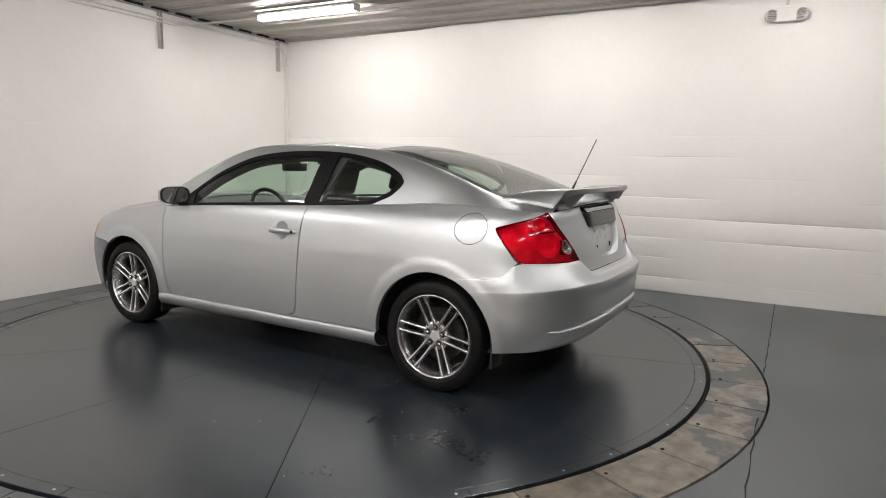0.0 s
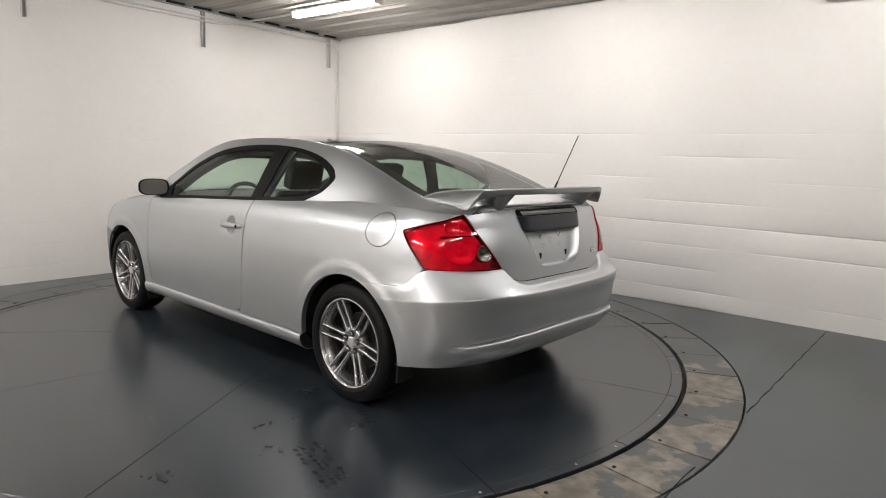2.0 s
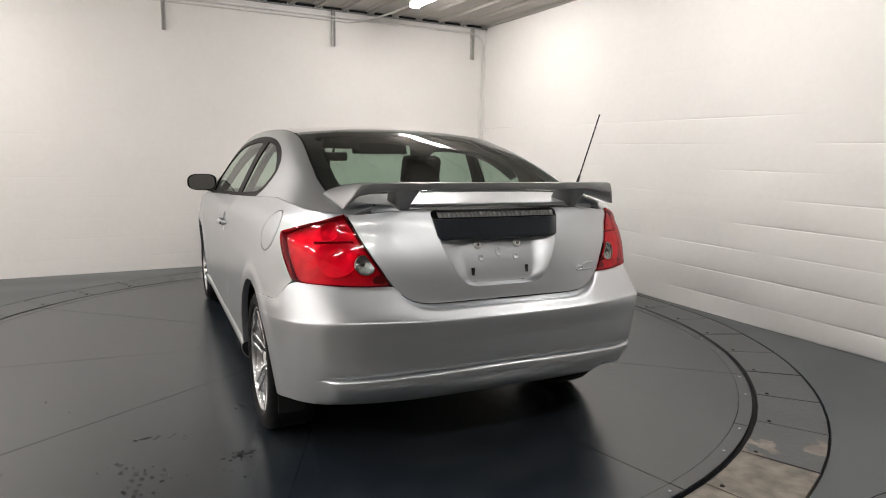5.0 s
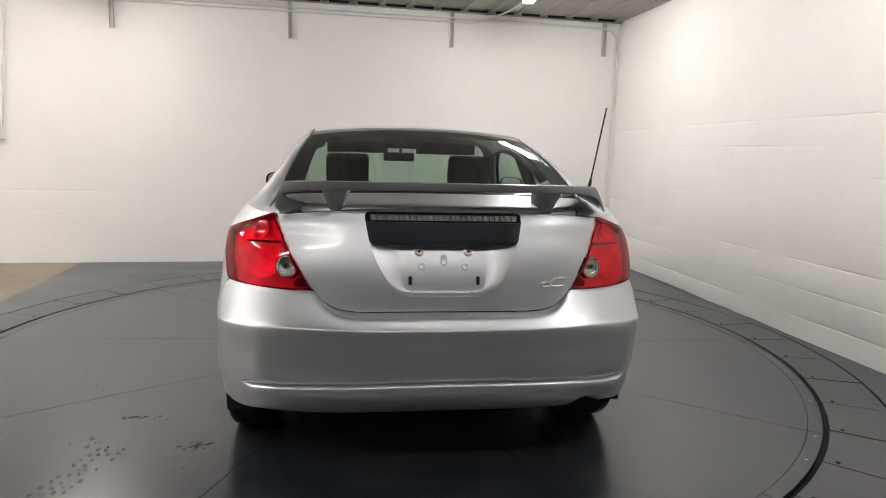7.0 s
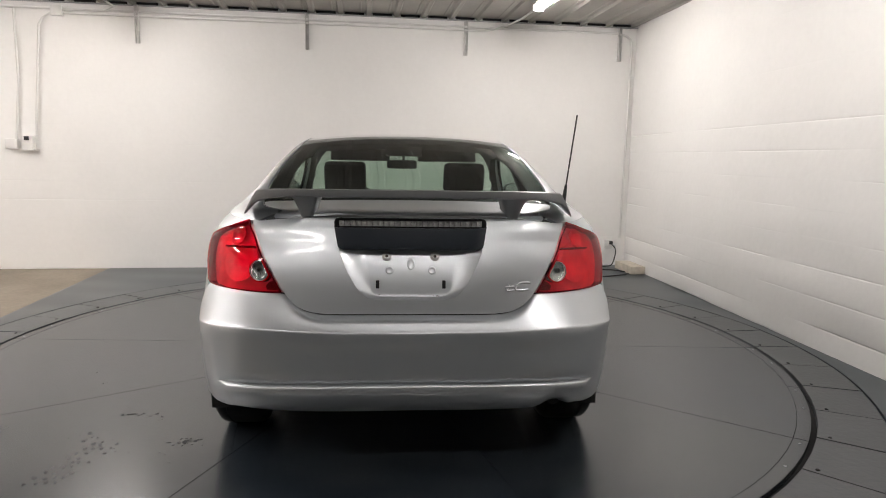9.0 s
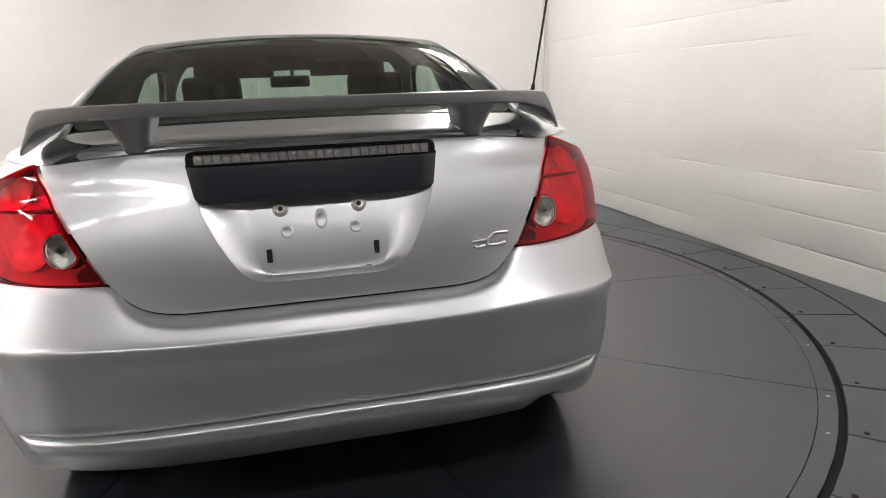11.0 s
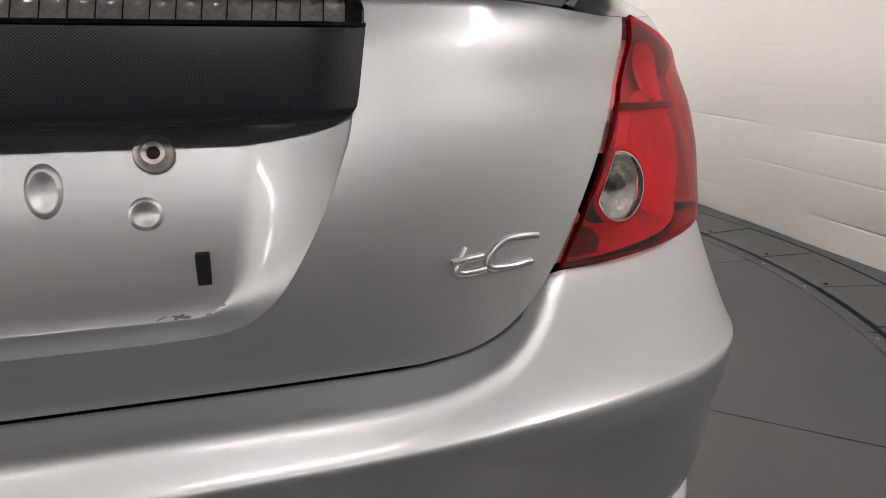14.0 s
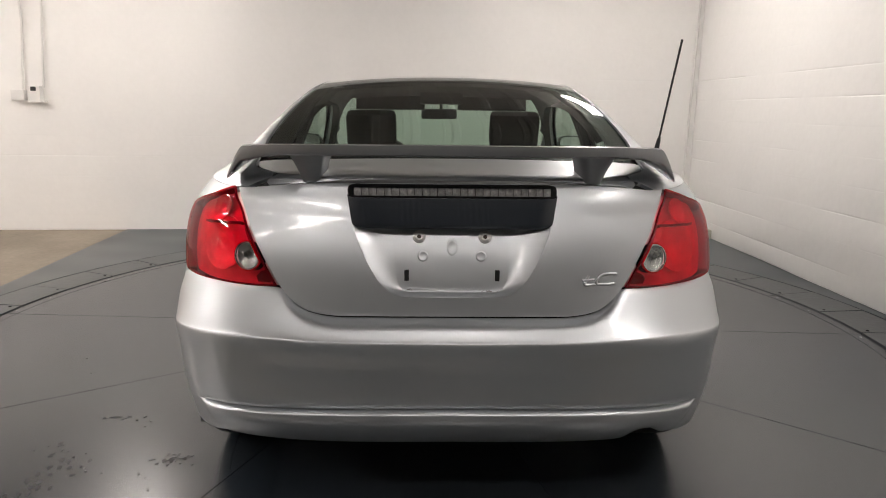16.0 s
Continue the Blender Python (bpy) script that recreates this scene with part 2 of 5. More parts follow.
RING_WORN = worn_paint("ring_paint_worn", 0.06, (0.165, 0.148, 0.124))
RING_PAINT = worn_paint("ring_paint", -0.16, (0.17, 0.15, 0.12))
# Silver bumper side with the dark it reflects put into its colour.
FRONT_SHADE = material("front_corner_shade", (0.10, 0.11, 0.135), 0.35, 0.5, vary=0.05, scale=4, coat=0.5)
BOWL = material("reversing_bowl", (0.42, 0.42, 0.42), 0.14, 0.95, vary=0.4, scale=70, bump=0.0022, bump_scale=150)
# White for an unseen wall that bounces light onto the car's side.
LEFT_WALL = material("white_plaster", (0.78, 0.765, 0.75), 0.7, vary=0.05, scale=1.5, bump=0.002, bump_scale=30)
# Dark copy for the unseen back wall, so the car's rear reflects less.
BACK_WALL_DARK = material("dark_back_wall", (0.33, 0.32, 0.31), 0.7, vary=0.05, scale=1.5, bump=0.002, bump_scale=30)
TUBE = glow("lit_tube", (1.0, 0.94, 0.90), TUBE_GLOW)
# The same tube at weaker strengths, set to balance the room's light.
TUBE_HALF = glow("lit_tube_dimmer", (1.0, 0.94, 0.90), TUBE_GLOW * 0.50)
TUBE_LOW = glow("lit_tube_low", (1.0, 0.94, 0.90), TUBE_GLOW * 0.46)
TUBE_MID = glow("lit_tube_mid", (1.0, 0.94, 0.90), TUBE_GLOW * 0.56)
TUBE_FAINT = glow("lit_tube_faint", (1.0, 0.94, 0.90), TUBE_GLOW * 0.35)
TUBE_DIM = glow("lit_tube_dim", (1.0, 0.94, 0.90), TUBE_GLOW * 0.29)
GLOSS_BLACK = material("gloss_black", (0.010, 0.011, 0.012), 0.10, vary=0.1, scale=6, coat=0.6)
BLACK_PLASTIC = material("black_plastic", (0.02, 0.02, 0.02), 0.4, vary=0.2, scale=30)
RED_PLASTIC = material("red_plastic", (0.5, 0.03, 0.04), 0.4, vary=0.2, scale=30)
PALE_CHIP = material("pale_chip", (0.16, 0.155, 0.145), 0.6, vary=0.3, scale=60)
SMUDGE = material("rubber_smudge", (0.009, 0.011, 0.012), 0.36, vary=0.3, scale=50)
CARDBOARD = material("cream_block", (0.55, 0.50, 0.42), 0.7, vary=0.15, scale=14, bump=0.001)


# ---------------------------------------------------------------- mesh helpers
def finish(name, me, mat, parent=None, label=""):
    me.materials.append(mat)
    ob = new(name, me)
    if parent is not None:
        ob.parent = parent
    if label:
        ob["label"] = label
    return ob


def part(name, bm, mat, parent=None, label="", smooth=40):
    bmesh.ops.recalc_face_normals(bm, faces=bm.faces[:])
    me = bpy.data.meshes.new(name)
    bm.to_mesh(me)
    bm.free()
    for p in me.polygons:
        p.use_smooth = smooth > 0
    if smooth:
        me.set_sharp_from_angle(angle=radians(smooth))
    return finish(name, me, mat, parent, label)


def box(cx, cy, cz, sx, sy, sz, bevel=0.0, m=None, bm=None, seg=2):
    own = bmesh.new()
    bmesh.ops.create_cube(own, size=1.0)
    bmesh.ops.scale(own, vec=(sx, sy, sz), verts=own.verts)
    if bevel:
        bmesh.ops.bevel(own, geom=own.edges[:], offset=bevel, segments=seg, affect="EDGES", profile=0.7)
    bmesh.ops.translate(own, vec=(cx, cy, cz), verts=own.verts)
    if m is not None:
        bmesh.ops.transform(own, matrix=m, verts=own.verts)
    return join(bm, own)


def join(bm, own):
    if bm is None:
        return own
    me = bpy.data.meshes.new("tmp")
    own.to_mesh(me)
    own.free()
    bm.from_mesh(me)
    bpy.data.meshes.remove(me)
    return bm


def lathe(profile, steps=48, m=None, bm=None, closed=False):
    """Spins (radius, along) points round the local x axis."""
    own = bmesh.new()
    rings = []
    for i in range(steps):
        a = 2 * math.pi * i / steps
        rings.append([own.verts.new((h, r * math.cos(a), r * math.sin(a))) for r, h in profile])
    n = len(profile)
    for i in range(steps):
        p, q = rings[i], rings[(i + 1) % steps]
        for j in range(n if closed else n - 1):
            k = (j + 1) % n
            own.faces.new((p[j], p[k], q[k], q[j]))
    bmesh.ops.remove_doubles(own, verts=own.verts[:], dist=1e-6)
    if m is not None:
        bmesh.ops.transform(own, matrix=m, verts=own.verts)
    return join(bm, own)


def tube(points, radius, sides=8, bm=None):
    """A round bar along points; radius is one number or one for each point."""
    own = bmesh.new()
    pts = [Vector(p) for p in points]
    rad = radius if isinstance(radius, (list, tuple)) else [radius] * len(pts)
    rings, ref = [], None
    for i, p in enumerate(pts):
        d = (pts[min(i + 1, len(pts) - 1)] - pts[max(i - 1, 0)]).normalized()
        if ref is None:
            ref = d.orthogonal().normalized()
        ref = (ref - d * ref.dot(d)).normalized()
        side = d.cross(ref)
        rings.append([own.verts.new(p + rad[i] * (math.cos(2 * math.pi * k / sides) * ref + math.sin(2 * math.pi * k / sides) * side)) for k in range(sides)])
    for a, b in zip(rings, rings[1:]):
        for k in range(sides):
            own.faces.new((a[k], a[(k + 1) % sides], b[(k + 1) % sides], b[k]))
    own.faces.new(rings[0][::-1])
    own.faces.new(rings[-1])
    return join(bm, own)


def smooth_line(pts, n=6):
    """Catmull-Rom through the points."""
    v = [Vector(p) for p in pts]
    v = [2 * v[0] - v[1]] + v + [2 * v[-1] - v[-2]]
    out = []
    for a, b, c, d in zip(v, v[1:], v[2:], v[3:]):
        for i in range(n):
            t = i / n
            out.append(0.5 * (2 * b + (c - a) * t + (2 * a - 5 * b + 4 * c - d) * t * t + (3 * b - a - 3 * c + d) * t ** 3))
    return out + [v[-2]]


def grid_mesh(rows, close_u=False, close_v=False, bm=None, caps=False):
    own = bmesh.new()
    vs = [[own.verts.new(p) for p in r] for r in rows]
    nr, nc = len(vs), len(vs[0])
    for i in range(nr if close_v else nr - 1):
        for j in range(nc if close_u else nc - 1):
            q = (vs[i][j], vs[i][(j + 1) % nc], vs[(i + 1) % nr][(j + 1) % nc], vs[(i + 1) % nr][j])
            own.faces.new(q)
    if caps:
        own.faces.new(vs[0][::-1])
        own.faces.new(vs[-1])
    return join(bm, own)


def course(*pairs):
    """A smooth curve through (at, value) pairs that never overshoots."""
    x, y = np.array([p[0] for p in pairs], float), np.array([p[1] for p in pairs], float)
    h, d = np.diff(x), np.diff(y) / np.diff(x)
    m = np.zeros(len(x))
    m[0], m[-1] = d[0], d[-1]
    for i in range(1, len(x) - 1):
        if d[i - 1] * d[i] > 0:
            w1, w2 = 2 * h[i] + h[i - 1], h[i] + 2 * h[i - 1]
            m[i] = (w1 + w2) / (w1 / d[i - 1] + w2 / d[i])

    def f(v):
        v = min(max(v, x[0]), x[-1])
        i = int(min(max(np.searchsorted(x, v) - 1, 0), len(x) - 2))
        t = (v - x[i]) / h[i]
        return float((2 * t ** 3 - 3 * t * t + 1) * y[i] + (t ** 3 - 2 * t * t + t) * h[i] * m[i]
                     + (3 * t * t - 2 * t ** 3) * y[i + 1] + (t ** 3 - t * t) * h[i] * m[i + 1])
    return f


def inside(p, poly):
    hit, j = False, len(poly) - 1
    for i in range(len(poly)):
        a, b = poly[i], poly[j]
        if (a[1] > p[1]) != (b[1] > p[1]) and p[0] < (b[0] - a[0]) * (p[1] - a[1]) / (b[1] - a[1]) + a[0]:
            hit = not hit
        j = i
    return hit


def dense(poly, step, closed=True):
    out = []
    n = len(poly)
    for i in range(n if closed else n - 1):
        a, b = Vector(poly[i][:2]), Vector(poly[(i + 1) % n][:2])
        k = max(1, math.ceil((b - a).length / step))
        out += [a + (b - a) * (j / k) for j in range(k)]
    if not closed:
        out.append(Vector(poly[-1][:2]))
    return out


def rounded(poly, radius, steps=5):
    """The polygon with its corners rounded; radius: one for all, or one a corner."""
    out, n = [], len(poly)
    rad = radius if isinstance(radius, (list, tuple)) else [radius] * n
    for i in range(n):
        a, b, c = Vector(poly[i - 1][:2]), Vector(poly[i][:2]), Vector(poly[(i + 1) % n][:2])
        r = min(rad[i], 0.45 * (a - b).length, 0.45 * (c - b).length)
        if r < 1e-4:
            out.append(b)
            continue
        p, q = b + (a - b).normalized() * r, b + (c - b).normalized() * r
        for k in range(steps + 1):
            t = k / steps
            out.append(p * (1 - t) ** 2 + b * 2 * t * (1 - t) + q * t * t)
    return out


def panel(name, outline, surf, mat, parent=None, step=0.03, lift=0.0, flange=0.012, holes=(), label="", depth=None):
    """A skin panel: the region of a surface inside an outline, with turned-in edges. depth(a, b): metres pressed in."""
    from mathutils.geometry import delaunay_2d_cdt
    loops = [dense(outline, step * 0.6)] + [dense(h, step * 0.6) for h in holes]
    pts, edges = [], []
    for lp in loops:
        s = len(pts)
        pts += lp
        edges += [(s + i, s + (i + 1) % len(lp)) for i in range(len(lp))]
    lo = [min(p[k] for p in loops[0]) for k in (0, 1)]
    hi = [max(p[k] for p in loops[0]) for k in (0, 1)]
    rim = np.array([p[:] for p in pts])
    for i in range(int((hi[0] - lo[0]) / step) + 1):
        for j in range(int((hi[1] - lo[1]) / step) + 1):
            p = Vector((lo[0] + (i + 0.5) * step, lo[1] + (j + 0.5) * step))
            if inside(p, loops[0]) and not any(inside(p, h) for h in loops[1:]):
                if ((rim - np.array(p[:])) ** 2).sum(1).min() > (0.45 * step) ** 2:
                    pts.append(p)
    vv, _, ff, *_ = delaunay_2d_cdt(pts, edges, [], 0, 1e-6)
    keep = []
    for f in ff:
        c = sum((vv[i] for i in f), Vector((0, 0))) / len(f)
        if inside(c, loops[0]) and not any(inside(c, h) for h in loops[1:]):
            keep.append(list(f))
    e = 0.004

    def point(a, b):
        p = surf(a, b)
        if depth:
            n = (surf(a + e, b) - surf(a - e, b)).cross(surf(a, b + e) - surf(a, b - e)).normalized()
            if n.dot(p - Vector((0, min(max(p.y, 0.3), 2.4), 0.6))) < 0:
                n.negate()
            p = p - n * depth(a, b)
        return p

    place, norm = [], []
    for v in vv:
        p = point(v.x, v.y)
        n = (point(v.x + e, v.y) - point(v.x - e, v.y)).cross(point(v.x, v.y + e) - point(v.x, v.y - e))
        n = n.normalized() if n.length > 1e-12 else Vector((0, 0, 1))
        if n.dot(p - Vector((0, min(max(p.y, 0.3), 2.4), 0.6))) < 0:
            n.negate()
        place.append(p + n * lift)
        norm.append(n)
    faces = []
    for f in keep:
        a, b, c = (place[i] for i in f)
        if (b - a).cross(c - a).dot(norm[f[0]]) < 0:
            f = f[::-1]
        faces.append(f)
    if flange:
        count = {}
        for f in faces:
            for a, b in zip(f, f[1:] + f[:1]):
                count[(a, b)] = count.get((a, b), 0) + 1
        twin = {}

        def dup(i, deep):
            if (i, deep) not in twin:
                twin[(i, deep)] = len(place)
                place.append(place[i] - norm[i] * (flange if deep else 0))
                norm.append(Vector((0, 0, 0)))
            return twin[(i, deep)]
        for a, b in [k for k in count if (k[1], k[0]) not in count]:
            faces.append([dup(a, 0), dup(a, 1), dup(b, 1), dup(b, 0)])
    used = sorted({i for f in faces for i in f})
    back = {i: k for k, i in enumerate(used)}
    me = bpy.data.meshes.new(name)
    me.from_pydata([place[i] for i in used], [], [[back[i] for i in f] for f in faces])
    me.shade_smooth()
    me.normals_split_custom_set_from_vertices([norm[i] for i in used])
    return finish(name, me, mat, parent, label)


# ---------------------------------------------------------------- the room
CORNER = Matrix.Translation((2.63, 4.51, 0)) @ Matrix.Rotation(radians(3.49), 4, "Z")
CEIL, FAR_X, FAR_Y = 2.79, -10.0, -13.0
TABLE = Vector((-0.110, 1.220, 0.0))


def wall(name, m, length, label, strength):
    """A painted block wall along local -x, its face towards local -y, built of block courses."""
    base = part(name, box(-length / 2, 0.11, CEIL / 2, length, 0.2, CEIL + 0.1, m=m), WALL_PAINT)
    tagged(base, label, "wall", kind="structure")
    k = 0
    depth_at = course((0.0, 4.4), (0.6, 4.2), (0.95, 3.7), (1.35, 2.8), (1.75, 0.8), (2.1, 0.25), (3.0, 0.2))
    edges = [0.0, 0.15] + [0.15 + 0.2 * i for i in range(1, 14)]
    for lo, hi in zip(edges, edges[1:]):
        hi = min(hi, CEIL)
        rows = []
        n = int(length / 0.12)
        for i in range(n + 1):
            x = -length * i / n

            def cut(level):
                v = noise.noise(Vector((x * 0.9 + len(name) * 3.1, level * 7.3, 0.0))) + 0.35 * noise.noise(Vector((x * 5.0, level * 3.7, 4.0)))
                return 0.0042 * max(0.0, v + (0.07 if level < 0.8 else 0.0)) * strength * depth_at(level)
            w = 0.0010 * noise.noise(Vector((x * 1.3, k * 5.0, 9.0))) * min(1.0, depth_at(0.5 * (lo + hi)) / 3)
            a, b = cut(lo), cut(hi)
            ring = [(x, a, lo), (x, 0.25 * a + w, lo + 0.005), (x, w, lo + 0.012), (x, w, hi - 0.012), (x, 0.25 * b + w, hi - 0.005), (x, b, hi)]
            rows.append([m @ Vector(p) for p in ring])
        part("block_course", grid_mesh(rows), WALL_PAINT, base, smooth=70)
        k += 1
    return base


def build_room():
    wall("wall_front", CORNER @ Matrix.Translation((0.12, 0, 0)), 10.12, "white painted concrete block wall with conduit along its top", 0.22)
    turned = CORNER @ Matrix.Translation((0.10, 0, 0)) @ Matrix.Rotation(radians(-92.2), 4, "Z") @ Matrix.Diagonal((-1, 1, 1, 1))
    wall("wall_right", turned, 13.0, "white painted concrete block wall with faint horizontal joints", 1.25)
    tagged(part("wall_left", box(FAR_X - 0.1, FAR_Y / 2, CEIL / 2, 0.2, -FAR_Y, CEIL, m=CORNER), LEFT_WALL), "unseen left wall, white to brighten the car's side", "wall", kind="structure")
    tagged(part("wall_back", box(FAR_X / 2, FAR_Y - 0.1, CEIL / 2, -FAR_X, 0.2, CEIL, m=CORNER), BACK_WALL_DARK), "unseen back wall, darkened so the car's rear reflects less", "wall", kind="structure")
    # corrugated ceiling, ribs along the right wall
    prof, x = [], 0.19
    while x > FAR_X:
        for dx, dz in ((0, 0), (0.10, 0), (0.118, -0.022), (0.158, -0.022), (0.176, 0), (0.215, 0), (0.221, -0.005), (0.233, -0.005), (0.239, 0)):
            prof.append((x - dx, dz))
        x -= 0.305
    rows = [[CORNER @ Vector((px, y, CEIL + 0.022 + pz)) for px, pz in prof] for y in (0.0, FAR_Y)]
    up = [[CORNER @ Vector((px, y, CEIL + 0.12)) for px, pz in (prof[0], prof[-1])] for y in (0.0, FAR_Y)]
    bm = grid_mesh(rows)
    grid_mesh(up, bm=bm)
    tagged(part("ceiling", bm, CEILING_STEEL, smooth=20), "grey corrugated sheet steel ceiling", "ceiling", kind="structure")

    # painted floor with a round pit for the turntable
    bm = bmesh.new()
    n, ro = 144, 2.847
    inv = CORNER.inverted()
    lim = ((-5.82, FAR_Y), (0.12, 0.0))

    def floor_edge(a):
        c, d = inv @ TABLE, inv.to_3x3() @ Vector((math.cos(a), math.sin(a), 0))
        t = min((lim[1][k] - c[k]) / d[k] if d[k] > 1e-9 else (lim[0][k] - c[k]) / d[k] if d[k] < -1e-9 else 1e9 for k in (0, 1))
        return t
    rings = []
    corner_a = [math.atan2(*((CORNER @ Vector((x, y, 0)) - TABLE).yx)) % (2 * math.pi) for x in (lim[0][0], lim[1][0]) for y in (FAR_Y, 0)]
    angles = sorted([2 * math.pi * i / n for i in range(n)] + corner_a)
    for a in angles:
        d, far = Vector((math.cos(a), math.sin(a), 0)), floor_edge(a)
        rings.append([TABLE + d * ro + Vector((0, 0, -0.03)), TABLE + d * ro + Vector((0, 0, 0))] + [TABLE + d * (ro + (far - ro) * f) for f in (0.05, 0.2, 0.5, 1)] + [TABLE + d * far + Vector((0, 0, -0.02))])
    grid_mesh(rings, close_v=True, bm=bm)
    tagged(part("floor", bm, FLOOR_PAINT, smooth=30), "dark grey painted concrete floor, scuffed and slightly glossy", "floor", kind="structure")
    bm = grid_mesh([[CORNER @ Vector((x, y, -0.004)) for x in np.linspace(-5.82, FAR_X, 8)] for y in np.linspace(0, FAR_Y, 12)])
    tagged(part("bare_floor", bm, BARE_CONCRETE), "bare tan concrete floor beside the painted area", "floor", kind="structure")
    # expansion joint across the floor
    for x0, x1 in ((-3.0, -0.25), (0.55, 2.97)):
        pts = [Vector((x0 + (x1 - x0) * i / 24, -1.575 + 0.035 * (x0 + (x1 - x0) * i / 24) + 0.004 * math.sin(i * 2.3), 0.0005)) for i in range(25)]
        rows = []
        for i, p in enumerate(pts):
            w = 0.0026 + 0.0012 * math.sin(i * 1.9)
            rows.append([p + Vector((0, -w - 0.001, -0.002)), p + Vector((0, -w, 0.001)), p + Vector((0, w, 0.001)), p + Vector((0, w + 0.001, -0.002))])
        tagged(part("floor_joint", grid_mesh(rows), GAP_BLACK), "dark expansion joint in the painted floor", "floor joint", kind="structure")


def sector(r0, r1, a0, a1, z0, z1, bevel=0.002, gap=0.002):
    """A plate of a ring or disc, with bevelled top edges."""
    n = max(2, int((a1 - a0) / radians(3)))
    rows = []
    for i in range(n + 1):
        rr = []
        for r, z in ((r0, z0), (r0, z1 - bevel), (r0 + bevel, z1), (r1 - bevel, z1), (r1, z1 - bevel), (r1, z0)):
            g = min(0.2, gap / max(r, 0.05))
            if z == z1:
                g = min(0.2, (gap + bevel) / max(r, 0.05))
            a = (a0 + g) + (a1 - a0 - 2 * g) * i / n
            rr.append(TABLE + Vector((r * math.cos(a), r * math.sin(a), z)))
        rows.append(rr)
    return grid_mesh(rows, caps=True)


def build_turntable():
    pit = bmesh.new()
    bmesh.ops.create_circle(pit, cap_ends=True, radius=2.86, segments=96, matrix=Matrix.Translation(TABLE + Vector((0, 0, -0.031))))
    tagged(part("turntable_pit", pit, GAP_BLACK, smooth=0), "black pit under the turntable", "pit", kind="structure")
    table = new("turntable")
    tagged(table, "round dark grey painted car turntable set flush in the floor", "turntable")
    for k in range(10):
        a = radians(-3.5 + 36 * k)
        part("deck_plate", sector(0.02, 2.448, a, a + radians(36), -0.03, 0.0, bevel=0.001, gap=0.0012), DISC_PAINT, table, smooth=25)
    for k in range(20):
        a = radians(-3.5 + 18 * k)
        part("rim_plate", sector(2.4492, 2.511, a, a + radians(18), -0.03, 0.001, gap=0.0006), DISC_PAINT, table, smooth=25)
    # rivets on the rim
    head = bmesh.new()
    bmesh.ops.create_uvsphere(head, u_segments=8, v_segments=5, radius=0.007)
    bmesh.ops.scale(head, vec=(1, 1, 0.4), verts=head.verts)
    me = bpy.data.meshes.new("rivet")
    head.to_mesh(me)
    head.free()
    me.materials.append(STEEL_GREY)
    for k in range(40):
        a = radians(-3.5 + 9 * k + (1.2 if k % 2 else -1.2))
        ob = new("rivet", me)
        ob.parent = table
        ob.location = TABLE + Vector((2.482 * math.cos(a), 2.482 * math.sin(a), 0.001))
    surround = new("turntable_surround")
    tagged(surround, "ring of grey painted cover plates worn through to tan around the turntable", "cover plates", kind="structure")
    step = 360 / 41
    for k in range(41):
        deg = -29.1 - step * k
        a = radians(deg - step)
        worn = RING_BARE if -74 < deg < -63 or -127 < deg < -98 else RING_WORN if -92 < deg < -54 or -150 < deg < -127 else RING_PAINT
        part("cover_plate", sector(2.538, 2.836, a, a + radians(step), -0.03, 0.0 + 0.0015 * (k % 3 == 0), gap=0.0028), worn, surround, smooth=25)
        bolt = lathe([(0, 0.004), (0.007, 0.004), (0.009, 0.002), (0.010, 0)], 10, Matrix.Translation(TABLE + Vector((2.590 * math.cos(a + 0.012), 2.590 * math.sin(a + 0.012), 0.0))) @ Matrix.Rotation(radians(-90), 4, "Y"))
        part("bolt", bolt, GAP_BLACK, surround)


def strip_light(cx, cy, along, lit, turn=0):
    """A wrap-round strip light under the ceiling: a tray, a bowed lit diffuser and two end caps."""
    m = CORNER @ Matrix.Translation((cx, cy, 0)) @ Matrix.Rotation(radians(turn), 4, "Z")
    thing = new("strip_light")
    tagged(thing, "white fluorescent strip light with a lit diffuser under the ceiling", "ceiling light", group="strip lights")
    part("tray", box(0, 0, 2.779, 0.115, along, 0.022, 0.004, m=m), TRIM_WHITE, thing)
    shape = [(0.052 * math.copysign(abs(math.cos(a)) ** 0.6, math.cos(a)), 2.767 - 0.046 * math.sin(a) ** 0.7) for a in np.linspace(0, math.pi, 13)]
    rows = [[m @ Vector((x, y, z)) for x, z in shape] for y in (-along / 2 + 0.012, along / 2 - 0.012)]
    part("diffuser", grid_mesh(rows, close_u=True, caps=True), lit, thing, "lit white diffuser", smooth=60)
    for s in (-1, 1):
        part("end_cap", box(0, s * (along / 2 - 0.005), 2.745, 0.112, 0.012, 0.056, 0.004, m=m), TRIM_WHITE, thing)
    return thing


def build_lights():
    strip_light(-1.333, -1.50, 1.24, TUBE_HALF)
    strip_light(-5.5, -1.35, 1.24, TUBE_LOW)
    # Out of view, added to brighten the car's left side.
    strip_light(-5.5, -3.85, 1.24, TUBE_MID)
    # Two more out of view, added to fill the room from the left.
    for y in (-1.8, -5.0):
        strip_light(-8.4, y, 1.24, TUBE)
    strip_light(-1.345, -3.95, 1.24, TUBE_FAINT)
    # Out of view, added to brighten the right wall.
    strip_light(-1.345, -6.1, 1.24, TUBE_DIM)
    for x in (-2.85, -4.75, -6.65):
        strip_light(x, -7.3, 1.24, TUBE_DIM, 90)


def bar(name, pts, r, mat, label, category, kind="", n=6):
    ob = part(name, tube([CORNER @ Vector(p) for p in pts], r, 8), mat, smooth=60)
    return tagged(ob, label, category, kind=kind)


